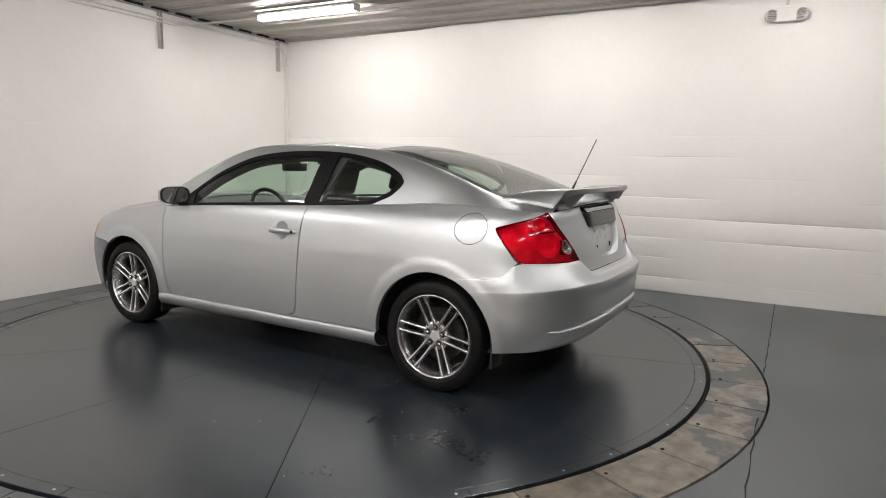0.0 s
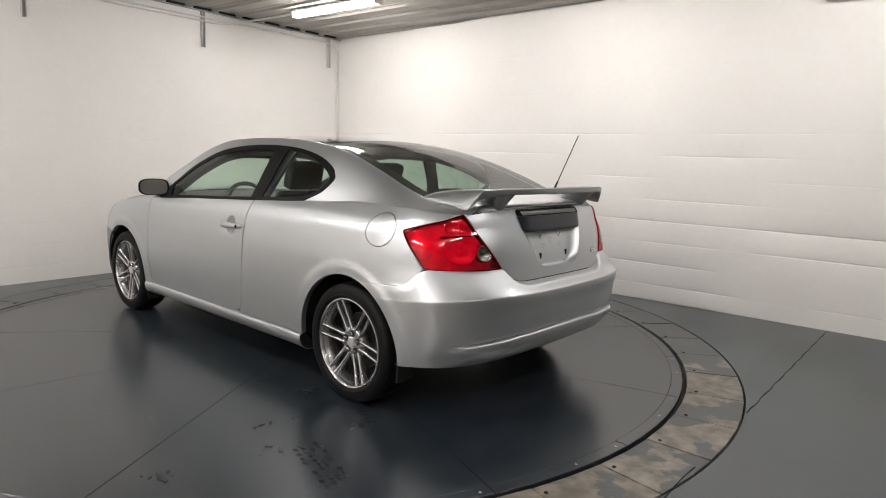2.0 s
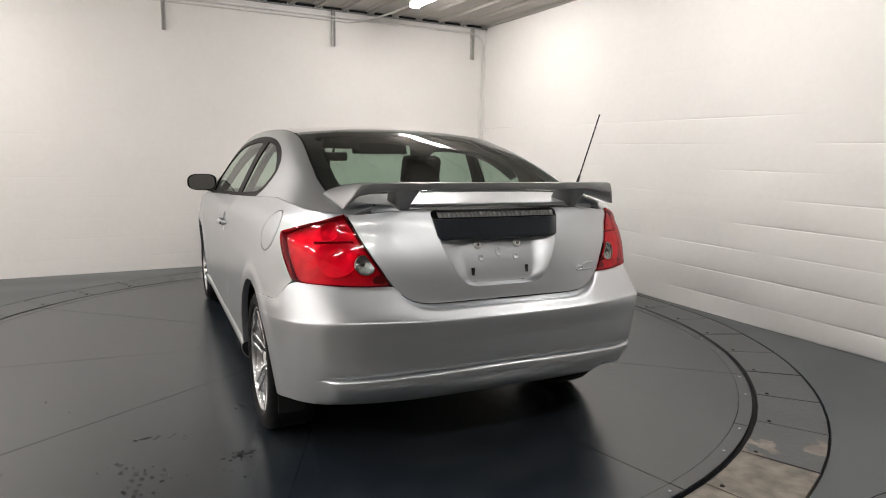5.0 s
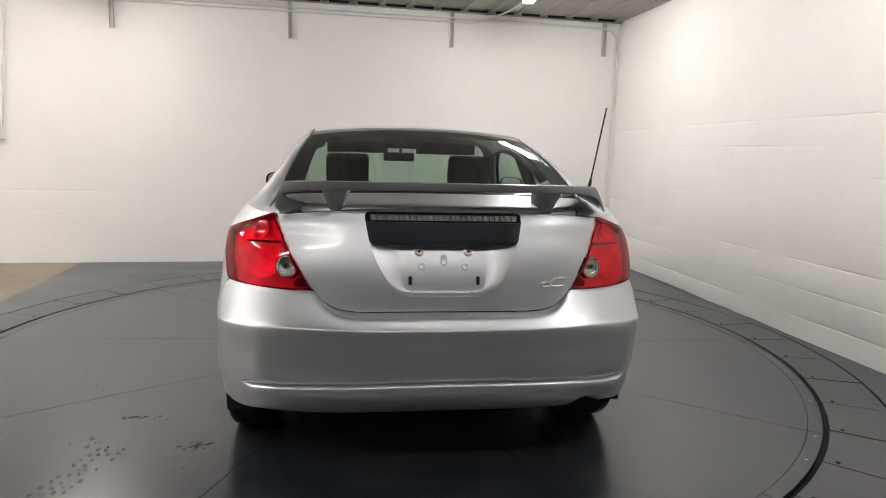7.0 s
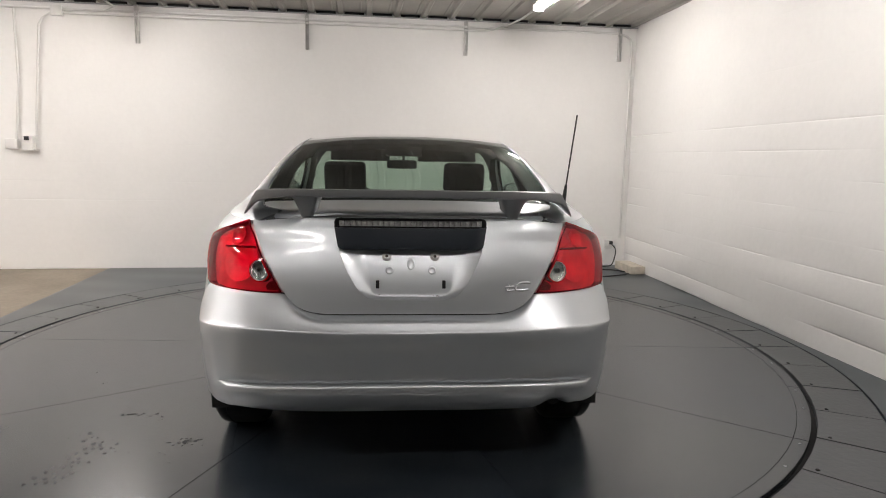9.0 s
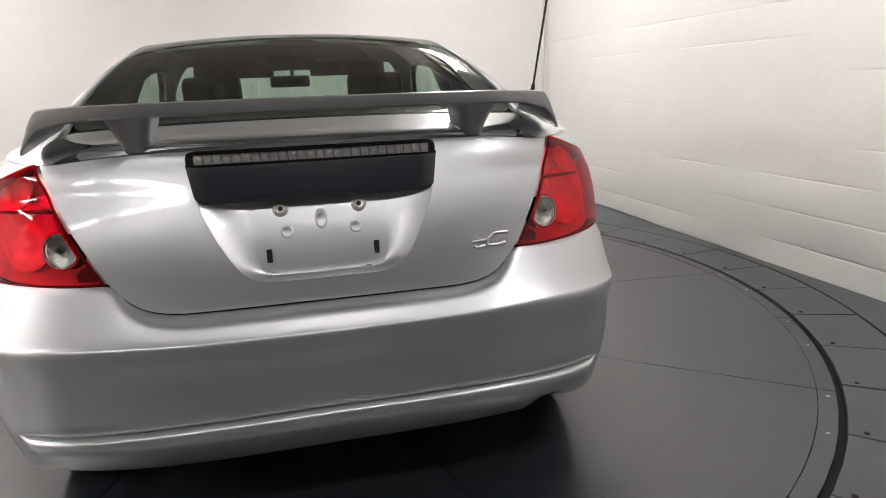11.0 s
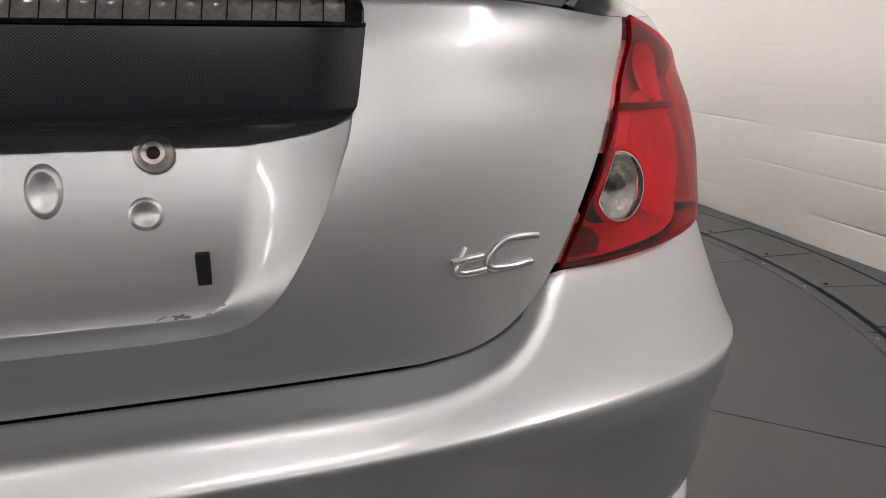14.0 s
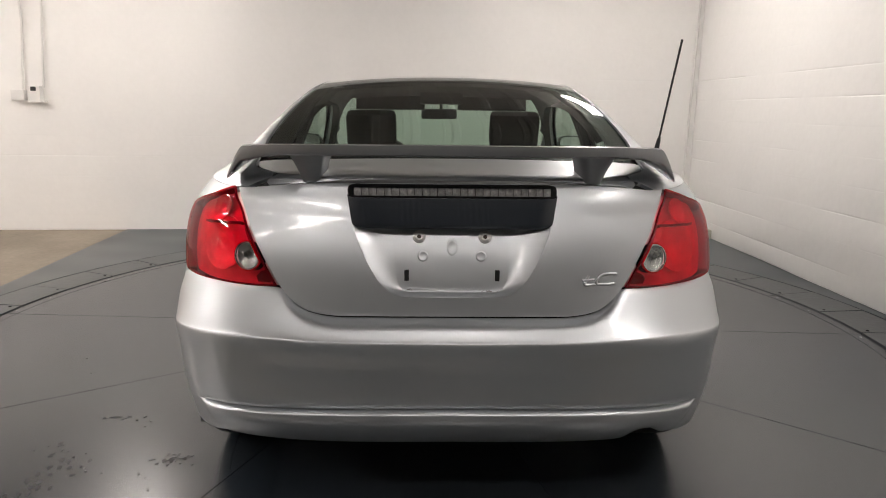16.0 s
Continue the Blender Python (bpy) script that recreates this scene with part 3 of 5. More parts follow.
def build_wall_fittings():
    top = CEIL - 0.04
    # runs of conduit along the front wall
    bar("conduit", [(-9.5, -0.02, top - 0.035), (-0.14, -0.02, top - 0.038), (-0.03, -0.02, top - 0.062), (0.025, -0.02, top - 0.105), (0.044, -0.02, top - 0.17), (0.040, -0.02, 2.2), (0.020, -0.02, 0.33)], 0.013, TRIM_WHITE,
        "white painted conduit along the wall and down its corner", "conduit")
    bar("conduit", [(-6.47, -0.02, 1.40), (-6.37, -0.02, 2.55), (-6.33, -0.02, 2.62), (-6.26, -0.02, 2.665), (-6.15, -0.02, 2.67), (-1.75, -0.02, 2.675), (-1.62, -0.03, 2.69), (-1.45, -0.10, 2.735), (-1.36, -0.35, 2.757), (-1.34, -0.95, 2.757)], 0.011, TRIM_WHITE,
        "white painted conduit that bends up to a strip light", "conduit")
    bar("conduit", [(-6.66, -0.02, 1.38), (-6.60, -0.02, 2.0), (-6.60, -0.02, 2.70)], 0.011, TRIM_WHITE, "white painted conduit down to a switch box", "conduit")
    bar("conduit", [(-6.15, -0.03, 2.70), (-5.72, -0.03, 2.71), (-5.60, -0.10, 2.742), (-5.6, -0.75, 2.752)], 0.011, TRIM_WHITE, "white painted conduit from a junction box to a strip light", "conduit")
    for x in (-7.12, -5.408, -3.66, -1.915, -0.108):
        thing = new("wall_strut")
        tagged(thing, "short grey slotted steel channel screwed upright below the ceiling", "steel channel", group="wall struts")
        for dx in (-0.017, 0.017):
            part("channel_side", box(x + dx, -0.02, 2.588, 0.005, 0.04, 0.38, 0.001, m=CORNER), STRUT_STEEL, thing)
        part("channel_back", box(x, -0.004, 2.588, 0.030, 0.005, 0.38, m=CORNER), STRUT_STEEL, thing)
    # bearing angle under the sheets
    bm = box(-4.95, -0.02, CEIL - 0.012, 10.1, 0.04, 0.006, m=CORNER)
    tagged(part("ceiling_angle", bm, STEEL_GREY), "thin steel angle under the ceiling sheets", "trim", kind="structure")
    # dark strips that stand for the shade in the hollows between the ribs
    bm, x = bmesh.new(), 0.19 - 0.186
    while x > -9.6:
        box(x - 0.107, -0.044, CEIL + 0.005, 0.214, 0.006, 0.024, m=CORNER, bm=bm)
        x -= 0.305
    tagged(part("rib_gap_shade", bm, GAP_BLACK), "dark strips for the shaded hollows between the ceiling ribs and the wall", "trim", kind="structure")
    # junction box and switch boxes
    tagged(part("junction_box", box(-6.18, -0.03, 2.69, 0.11, 0.06, 0.10, 0.006, m=CORNER), TRIM_WHITE), "white painted junction box at the top of the wall", "junction box")
    s = new("switch_box")
    tagged(s, "white electric switch box with a black knob on the wall", "switch box")
    part("case", box(-6.54, -0.035, 1.345, 0.11, 0.07, 0.14, 0.006, m=CORNER), TRIM_WHITE, s)
    part("knob", box(-6.54, -0.075, 1.39, 0.045, 0.02, 0.04, 0.006, m=CORNER), BLACK_PLASTIC, s, "black knob")
    part("tray", box(-6.51, -0.05, 1.27, 0.12, 0.10, 0.012, 0.003, m=CORNER), TRIM_WHITE, s)
    tagged(part("socket_box", box(-6.70, -0.03, 1.33, 0.12, 0.06, 0.10, 0.006, m=CORNER), TRIM_WHITE), "white double socket box on the wall", "socket")
    # hook with a hanging red and black cord
    h = new("hanging_strap")
    tagged(h, "red and black cord bundle hanging from a chrome wall hook", "cord")
    part("hook", tube([CORNER @ Vector(p) for p in smooth_line([(-7.13, -0.005, 1.22), (-7.13, -0.05, 1.21), (-7.13, -0.07, 1.14), (-7.13, -0.05, 1.08)], 4)], 0.008, 8), CHROME, h, "chrome hook")
    part("cord", tube([CORNER @ Vector(p) for p in smooth_line([(-7.13, -0.055, 1.09), (-7.14, -0.06, 1.0), (-7.135, -0.06, 0.92)], 4)], 0.014, 8), RED_PLASTIC, h, "red cord")
    bm = None
    for i in range(5):
        bm = box(-7.14 + 0.008 * math.sin(i * 2), -0.06, 0.90 - 0.05 * i, 0.075 - 0.006 * (i % 2), 0.05, 0.05, 0.012, m=CORNER, bm=bm)
    part("bundle", bm, BLACK_PLASTIC, h, "black wound cord")
    # socket, cord and a block in the corner
    s = new("wall_socket")
    tagged(s, "small white wall socket with a dark plug near the floor", "socket")
    part("plate", box(-0.12, -0.02, 0.26, 0.085, 0.04, 0.11, 0.006, m=CORNER), TRIM_WHITE, s)
    part("plug", box(-0.10, -0.055, 0.28, 0.035, 0.04, 0.04, 0.008, m=CORNER), BLACK_PLASTIC, s, "dark plug")
    pts = smooth_line([(-0.10, -0.075, 0.27), (-0.06, -0.11, 0.20), (-0.08, -0.12, 0.08), (-0.14, -0.14, 0.012), (-0.34, -0.16, 0.010), (-0.42, -0.30, 0.010), (-0.20, -0.42, 0.010), (-0.10, -0.62, 0.010), (-0.45, -0.80, 0.010), (-0.95, -0.74, 0.010)], 6)
    tagged(part("power_cord", tube([CORNER @ p for p in pts], 0.007, 6), BLACK_PLASTIC, smooth=60), "black power cord lying loose on the floor", "cord")
    tagged(part("block", box(-0.03, -0.46, 0.048, 0.17, 0.44, 0.09, 0.012, m=CORNER), CARDBOARD), "cream coloured block lying in the corner on the floor", "block")
    # emergency light on the right wall
    e = new("emergency_light")
    tagged(e, "white emergency light with two lamp heads high on the wall", "emergency light")
    part("case", box(-0.166, -5.88, 2.600, 0.08, 0.17, 0.12, 0.012, m=CORNER), TRIM_WHITE, e)
    part("stem", tube([CORNER @ Vector((-0.151, -5.88, z)) for z in (2.69, 2.80)], 0.012, 8), TRIM_WHITE, e)
    for s_ in (-1, 1):
        m = CORNER @ Matrix.Translation((-0.181, -5.88 + s_ * 0.130, 2.592)) @ Matrix.Rotation(radians(180 + s_ * 25), 4, "Z")
        head = part("lamp_head", lathe([(0.0, -0.03), (0.03, -0.028), (0.05, 0.0), (0.055, 0.035), (0.05, 0.04)], 16, m), TRIM_WHITE, e)
        lens = part("lens", lathe([(0.0, 0.045), (0.03, 0.043), (0.05, 0.038)], 16, m), STEEL_GREY, head)
        for k in range(4):
            part("louvre", box(0.047, 0, -0.03 + 0.02 * k, 0.004, 0.08, 0.003, m=m), CHROME, head)


def build_floor_marks():
    """Paint flakes, pale chips and dark rubber prints on the turntable."""
    rnd = random.Random(5)

    def chip(bm, x, y, long, wide, turn, tilt=0.0, high=0.002):
        m = Matrix.Translation((x, y, 0.0002 + high)) @ Matrix.Rotation(turn, 4, "Z") @ Matrix.Rotation(radians(tilt), 4, "X")
        k = rnd.randint(6, 9)
        ring = [m @ Vector((long * rnd.uniform(0.6, 1.1) * math.cos(6.283 * q / k), wide * rnd.uniform(0.6, 1.1) * math.sin(6.283 * q / k), 0)) for q in range(k)]
        grid_mesh([ring, [p - Vector((0, 0, high)) for p in ring]], close_u=True, caps=True, bm=bm)
    bm = bmesh.new()
    for x, y in ((-1.36, 0.04), (-1.23, 0.02), (-1.17, 0.01), (-1.33, -0.26), (-1.24, -0.35), (-1.18, -0.36), (-1.05, -0.37), (-0.98, -0.46), (-1.21, 0.05), (-1.30, -0.23), (-1.02, -0.39)):
        chip(bm, x, y, rnd.uniform(0.004, 0.011), rnd.uniform(0.003, 0.006), rnd.uniform(0, 3), rnd.uniform(-14, 14))
    tagged(part("paint_flakes", bm, GLOSS_BLACK, smooth=0), "small dark curled paint flakes lying on the turntable", "flakes", kind="stuff")
    bm = bmesh.new()
    for x, y, r in ((-1.765, 0.665, 0.014), (-1.650, 0.480, 0.013), (-1.635, 0.495, 0.007), (-1.195, 0.612, 0.012), (-1.205, 0.595, 0.008), (-1.977, -0.005, 0.007), (-1.175, -0.033, 0.010), (-1.160, -0.026, 0.006), (-0.90, 0.28, 0.010), (-1.253, -0.331, 0.009)):
        chip(bm, x, y, r * 0.8, r * 0.45, rnd.uniform(0, 3), 0, 0.0006)
    tagged(part("pale_chips", bm, PALE_CHIP, smooth=0), "pale chips where the turntable paint has flaked", "paint chips", kind="stuff")
    bm = bmesh.new()
    for i in range(9):
        for c in range(4):
            if rnd.random() < 0.85:
                chip(bm, -1.455 + 0.035 * c + 0.012 * i + rnd.uniform(-0.006, 0.006), -0.62 + 0.042 * i + rnd.uniform(-0.008, 0.008), rnd.uniform(0.006, 0.011), rnd.uniform(0.010, 0.020), 0.25, 0, 0.0005)
    for cx, cy, n, sx, sy in ((-0.965, -0.275, 26, 0.055, 0.030), (-1.32, 0.035, 12, 0.05, 0.012), (-1.86, -0.10, 12, 0.05, 0.04), (-0.88, 0.26, 14, 0.05, 0.03), (-1.42, -0.20, 10, 0.05, 0.05)):
        for _ in range(n):
            chip(bm, cx + rnd.gauss(0, sx * 0.6), cy + rnd.gauss(0, sy * 0.6), rnd.uniform(0.005, 0.016), rnd.uniform(0.004, 0.009), rnd.uniform(0, 3), 0, 0.0004)
    tagged(part("rubber_prints", bm, SMUDGE, smooth=0), "dark rubber tread prints and smudges on the turntable paint", "tyre marks", kind="stuff")


build_room()
build_floor_marks()
build_turntable()
build_lights()
build_wall_fittings()


# ---------------------------------------------------------------- the car: two base surfaces
# The car points along +y, its rear axle at y = 0 and its front axle at y = 2.70.
AXLE, HUB_Z, ARCH = 2.70, 0.31, 0.366
Y0, Y1 = 0.05, 2.60
half_width = course((0.18, 0.83), (0.25, 0.845), (0.33, 0.853), (0.45, 0.860), (0.6, 0.864), (0.72, 0.864), (0.82, 0.856), (0.9, 0.842), (0.96, 0.812), (0.985, 0.792), (1.01, 0.768), (1.06, 0.722))
rear_line = course((0.2, -0.69), (0.33, -0.735), (0.36, -0.746), (0.4, -0.760), (0.47, -0.775), (0.55, -0.772), (0.61, -0.768), (0.64, -0.765), (0.655, -0.760), (0.683, -0.7235),
                   (0.70, -0.7205), (0.76, -0.712), (0.81, -0.7015), (0.86, -0.687), (0.915, -0.6665), (0.96, -0.647), (1.0, -0.628), (1.02, -0.618), (1.035, -0.604), (1.045, -0.59))


def rear_y(z):
    """The rear outline on the middle line, evened out over the boot lid."""
    k = min(1.0, max(0.0, (z - 0.70) / 0.03)) * min(1.0, max(0.0, (1.02 - z) / 0.02))
    even = sum(rear_line(z + d) for d in (-0.028, -0.019, -0.0095, 0.0, 0.0095, 0.019, 0.028)) / 7
    return rear_line(z) + k * (even - rear_line(z))


rear_n = course((0.2, 3.7), (0.36, 3.85), (0.5, 3.95), (0.6, 4.15), (0.63, 4.2), (0.69, 3.75), (0.76, 3.45), (0.86, 3.5), (0.93, 3.5), (1.0, 4.0), (1.05, 4.2))
front_y = course((0.18, 3.48), (0.35, 3.56), (0.5, 3.58), (0.6, 3.56), (0.7, 3.49), (0.8, 3.34), (0.9, 3.02), (1.0, 2.8))
belt_z = course((-0.64, 1.038), (-0.60, 1.026), (-0.56, 1.010), (-0.45, 1.018), (-0.3, 1.030), (0.0, 1.036), (0.35, 1.018), (0.96, 0.985), (1.98, 0.935), (2.3, 0.915), (2.6, 0.885), (3.0, 0.815), (3.3, 0.725), (3.56, 0.60))
crown_z = course((-0.64, 1.035), (-0.60, 1.050), (-0.55, 1.058), (-0.40, 1.074), (-0.33, 1.084), (-0.27, 1.103), (0.0, 1.208), (0.3, 1.307), (0.55, 1.362), (0.9, 1.392), (1.2, 1.397), (1.5, 1.378), (1.75, 1.322), (2.0, 1.222), (2.3, 1.072), (2.48, 0.975),
                 (2.6, 0.958), (3.0, 0.900), (3.3, 0.805), (3.5, 0.70), (3.58, 0.62))
edge_x = course((-0.64, 0.42), (-0.58, 0.56), (-0.5, 0.60), (-0.3, 0.618), (0.0, 0.598), (0.53, 0.550), (1.2, 0.560), (1.6, 0.585), (2.0, 0.635), (2.3, 0.675), (2.6, 0.66), (3.3, 0.56), (3.58, 0.30))
edge_drop = course((-0.64, 0.005), (-0.35, 0.016), (0.0, 0.024), (0.5, 0.032), (1.2, 0.034), (1.7, 0.024), (2.4, 0.03), (3.5, 0.03))
QUART = 0.85 * math.pi / 2


def flare(y, z):
    """The slight swell of the sides over the wheels."""
    f = 0.0
    for c in (0.0, AXLE):
        d = math.hypot(y - c, z - HUB_Z)
        t = min(1.0, max(0.0, (ARCH + 0.085 - d) / 0.05))
        f += 0.004 * math.exp(-((d - ARCH) / 0.14) ** 2) + 0.007 * t * t * (3 - 2 * t)
    return f


def body(s, z):
    """The side and rear skin. s runs from the middle of the rear (0) round the right corner and forward, negative on the left; metres."""
    sign, s = (1 if s >= 0 else -1), abs(s)
    w, n = half_width(z), rear_n(z)
    if s <= QUART:
        a = s / 0.85
        r = (math.cos(a) ** n + math.sin(a) ** n) ** (-1 / n) if 0 < a < math.pi / 2 else 1.0
        x, y = w * r * math.sin(a), Y0 - (Y0 - rear_y(z)) * r * math.cos(a)
        x += flare(y, z) * min(1, max(0, (y + 0.7) / 0.3))
    else:
        y = Y0 + s - QUART
        x = w + flare(y, z) + 0.004 * math.sin(max(0, y) * 1.2)
        if y > Y1:
            t = min(1.0, (y - Y1) / (front_y(z) - Y1))
            x *= (1 - t ** 3.2) ** (1 / 3.2)
    return Vector((sign * x, y, z))


def s_of_x(x, z):
    w, n = half_width(z), rear_n(z)
    t = min(1.0, abs(x) / w)
    return math.copysign(0.85 * math.atan2(t, (1 - t ** n) ** (1 / n)), x)


def s_of_y(y, z, sign=1):
    if y >= Y0:
        return sign * (QUART + y - Y0)
    n = rear_n(z)
    t = min(1.0, (Y0 - y) / (Y0 - rear_y(z)))
    return sign * 0.85 * math.atan2((1 - t ** n) ** (1 / n), t)


def at_x(x, z):
    return (s_of_x(x, z), z)


def at_y(y, z, sign=1):
    return (s_of_y(y, z, sign), z)


WK = 0.55  # metres of panel space for each unit of w


def top(y, wk):
    """The upper skin: deck, glass, roof, hood. w is 0 on the middle line, 1 at the roof's edge, 2 at the belt; wk = w * WK."""
    w = wk / WK
    sign, w = (1 if w >= 0 else -1), abs(w)
    zb = belt_z(y)
    xb = abs(body(s_of_y(y, zb), zb).x) if y > -0.62 else 0.45
    xe = min(edge_x(y), 0.82 * xb)
    zc = crown_z(y)
    ze = max(zc - edge_drop(y), zb + 0.004)
    if w <= 1:
        return Vector((sign * xe * w, y, zc - (zc - ze) * w ** 2.2))
    t = min(w - 1, 1.0)
    dx, dz = xb - xe, ze - zb
    p0, p3 = (xe, ze), (xb, zb)
    p1, p2 = (xe + 0.34 * dx, ze - 0.05 * dz - 0.004), (xe + 0.66 * dx, zb + 0.50 * dz)
    c = ((1 - t) ** 3, 3 * t * (1 - t) ** 2, 3 * t * t * (1 - t), t ** 3)
    return Vector((sign * sum(k * p[0] for k, p in zip(c, (p0, p1, p2, p3))), y, sum(k * p[1] for k, p in zip(c, (p0, p1, p2, p3)))))


def w_of_z(y, z):
    lo, hi = 1.0, 2.0
    for _ in range(30):
        mid = (lo + hi) / 2
        lo, hi = (mid, hi) if top(y, mid * WK).z > z else (lo, mid)
    return (lo + hi) / 2


def on_top(y, z, sign=1):
    return (y, sign * WK * w_of_z(y, z))


def arc_points(cy, cz, r, a0, a1, n):
    return [(cy + r * math.cos(radians(a0 + (a1 - a0) * i / n)), cz + r * math.sin(radians(a0 + (a1 - a0) * i / n))) for i in range(n + 1)]


# lines shared by neighbouring panels
WINDOW_TOP = [(2.12, 0.955), (1.96, 1.07), (1.774, 1.182), (1.501, 1.281), (1.149, 1.318), (0.782, 1.308), (0.528, 1.266), (0.366, 1.206), (0.312, 1.165)]
WINDOW_TAIL = [(0.297, 1.140), (0.315, 1.105), (0.36, 1.062), (0.43, 1.030)]


def flow(pts, n=5):
    """A smooth line through points of the plane."""
    return [(p.x, p.y) for p in smooth_line([(a, b, 0) for a, b in pts], n)]


def pillar_w(y):
    """Where the windscreen meets its pillar."""
    t = min(1.0, max(0.0, (y - 1.62) / 0.35))
    return 1.0 + 0.40 * t * t * (3 - 2 * t)


LID_EDGE = [(0.601, 1.010), (0.582, 0.965), (0.552, 0.90), (0.512, 0.83), (0.466, 0.757), (0.419, 0.712), (0.372, 0.692), (0.317, 0.685)]


def build_car():
    car = new("car")
    tagged(car, "silver two-door coupe with a rear wing parked on the turntable", "car")
    g = 0.002
    for sg in (-1, 1):
        # quarter panel, between door, wheel arch, bumper, lamp and belt
        o = []
        belt = [at_y(y, belt_z(y) - 0.001, sg) for y in np.linspace(0.93, -0.54, 40)]
        o += belt
        o += [at_x(sg * 0.612, 1.006), at_x(sg * 0.618, 1.004)]
        o += [at_y(y, z, sg) for y, z in ((-0.50, 0.985), (-0.43, 0.962), (-0.352, 0.936), (-0.343, 0.928), (-0.35, 0.915), (-0.40, 0.845), (-0.452, 0.775), (-0.470, 0.758))]
        o += [at_y(y, z, sg) for y, z in ((-0.455, 0.745), (-0.425, 0.708), (-0.395, 0.682), (-0.38, 0.676), (-0.30, 0.669), (-0.20, 0.662), (-0.125, 0.6575))]
        o += [at_y(y, z, sg) for y, z in arc_points(0, HUB_Z, ARCH, 108.6, 0, 28)]
        o += [at_y(ARCH + 0.001, 0.29, sg), at_y(1.058, 0.289, sg), at_y(1.011, 0.306, sg), at_y(0.990, 0.355, sg), at_y(0.985, 0.42, sg), at_y(0.958, 0.69, sg), at_y(0.935, 0.90, sg)]
        fuel = [(at_y(-0.213 + 0.093 * math.cos(t), 0.921 + 0.082 * math.sin(t), sg)) for t in np.linspace(0, 2 * math.pi, 32, endpoint=False)]
        panel("quarter_panel", o, body, SILVER, car, step=0.017, holes=[fuel], flange=0.03)
        flap = [(at_y(-0.213 + 0.0888 * math.cos(t), 0.921 + 0.0778 * math.sin(t), sg)) for t in np.linspace(0, 2 * math.pi, 32, endpoint=False)]
        panel("fuel_flap", flap, body, SILVER, car, step=0.03, flange=0.01)
        # door
        o = [at_y(y, belt_z(y) - 0.001, sg) for y in np.linspace(0.935 + g, 2.235, 26)]
        o += [at_y(y, z, sg) for y, z in ((2.258, 0.80), (2.262, 0.60), (2.256, 0.44), (2.235, 0.335), (2.19, 0.286), (2.10, 0.276), (1.62, 0.276), (1.16, 0.286), (1.06, 0.294), (1.015, 0.312), (0.994, 0.36), (0.990, 0.42), (0.963, 0.69), (0.941, 0.90))]
        panel("door", o, body, SILVER, car, step=0.035, holes=[handle_cup(sg)])
        # front fender
        o = [at_y(y, belt_z(y) - 0.001, sg) for y in np.linspace(2.242, 3.40, 30)]
        o += [at_y(3.36, 0.635, sg), at_y(3.10, 0.622, sg), at_y(2.95, 0.617, sg)]
        o += [at_y(y, z, sg) for y, z in arc_points(AXLE, HUB_Z, ARCH, 53, 180, 30)]
        o += [at_y(AXLE - ARCH, 0.21, sg), at_y(2.20, 0.21, sg), at_y(2.20, 0.283, sg), at_y(2.243, 0.335, sg), at_y(2.264, 0.44, sg), at_y(2.267, 0.60, sg), at_y(2.263, 0.80, sg)]
        panel("fender", o, body, SILVER, car, step=0.02, flange=0.03)
        # front fascia half
        o = [at_y(3.40, 0.655, sg), at_y(3.50, 0.60, sg), at_y(3.535, 0.50, sg), at_y(3.52, 0.36, sg), at_y(3.46, 0.22, sg), at_y(3.0, 0.21, sg)]
        o += [at_y(y, z, sg) for y, z in arc_points(AXLE, HUB_Z, ARCH, -8, 52.5, 14)]
        o += [at_y(2.95, 0.612, sg), at_y(3.10, 0.617, sg), at_y(3.36, 0.63, sg)]
        panel("front_bumper_side", o, body, FRONT_SHADE, car, step=0.03)
        lamp = [at_y(y, z, sg) for y, z in ((3.20, 0.735), (3.32, 0.69), (3.38, 0.655), (3.37, 0.61), (3.28, 0.62), (3.20, 0.67))]
        panel("headlamp", lamp, body, AMBER, car, step=0.02, lift=0.004, label="amber corner of the headlamp")
        # rocker skirt
        rows = []
        for i in range(41):
            y = 0.372 + (2.325 - 0.372) * i / 40
            w0 = half_width(0.29) + flare(y, 0.29)
            rows.append([Vector((sg * x, y, z)) for x, z in ((w0 - 0.02, 0.286), (w0 + 0.006, 0.283), (w0 + 0.012, 0.272), (w0 + 0.010, 0.245), (w0 - 0.004, 0.215), (w0 - 0.04, 0.192), (w0 - 0.12, 0.186))])
        rocker = part("rocker_panel", grid_mesh(rows), SILVER, car, smooth=60)
        # black sheets stand for the shade in the sill's open ends
        for row in (rows[0], rows[-1]):
            end = bmesh.new()
            end.faces.new([end.verts.new(p + Vector((-sg * 0.004, 0, 0.002))) for p in row])
            part("rocker_end", end, UNDER, rocker, "sill end, blackened for the shade inside it", smooth=0)
        # cantrail, windscreen pillar and rear pillar in one pressing
        o = [on_top(y, z, sg) for y, z in flow(WINDOW_TOP + WINDOW_TAIL)]
        o += [(y, sg * WK * 1.999) for y in np.linspace(0.47, -0.30, 20)]
        o += [(-0.335, sg * WK * 1.999), (-0.335, sg * WK * 1.22), (-0.30, sg * WK * 1.02)]
        o += [(y, sg * WK * (pillar_w(y) - 0.02 * (y > 1.6))) for y in np.linspace(-0.27, 2.40, 70)]
        o += [(2.47, sg * WK * 1.40), (2.47, sg * WK * 1.99), (2.22, sg * WK * 1.99)]
        panel("roof_side", o, top, SILVER, car, step=0.03)
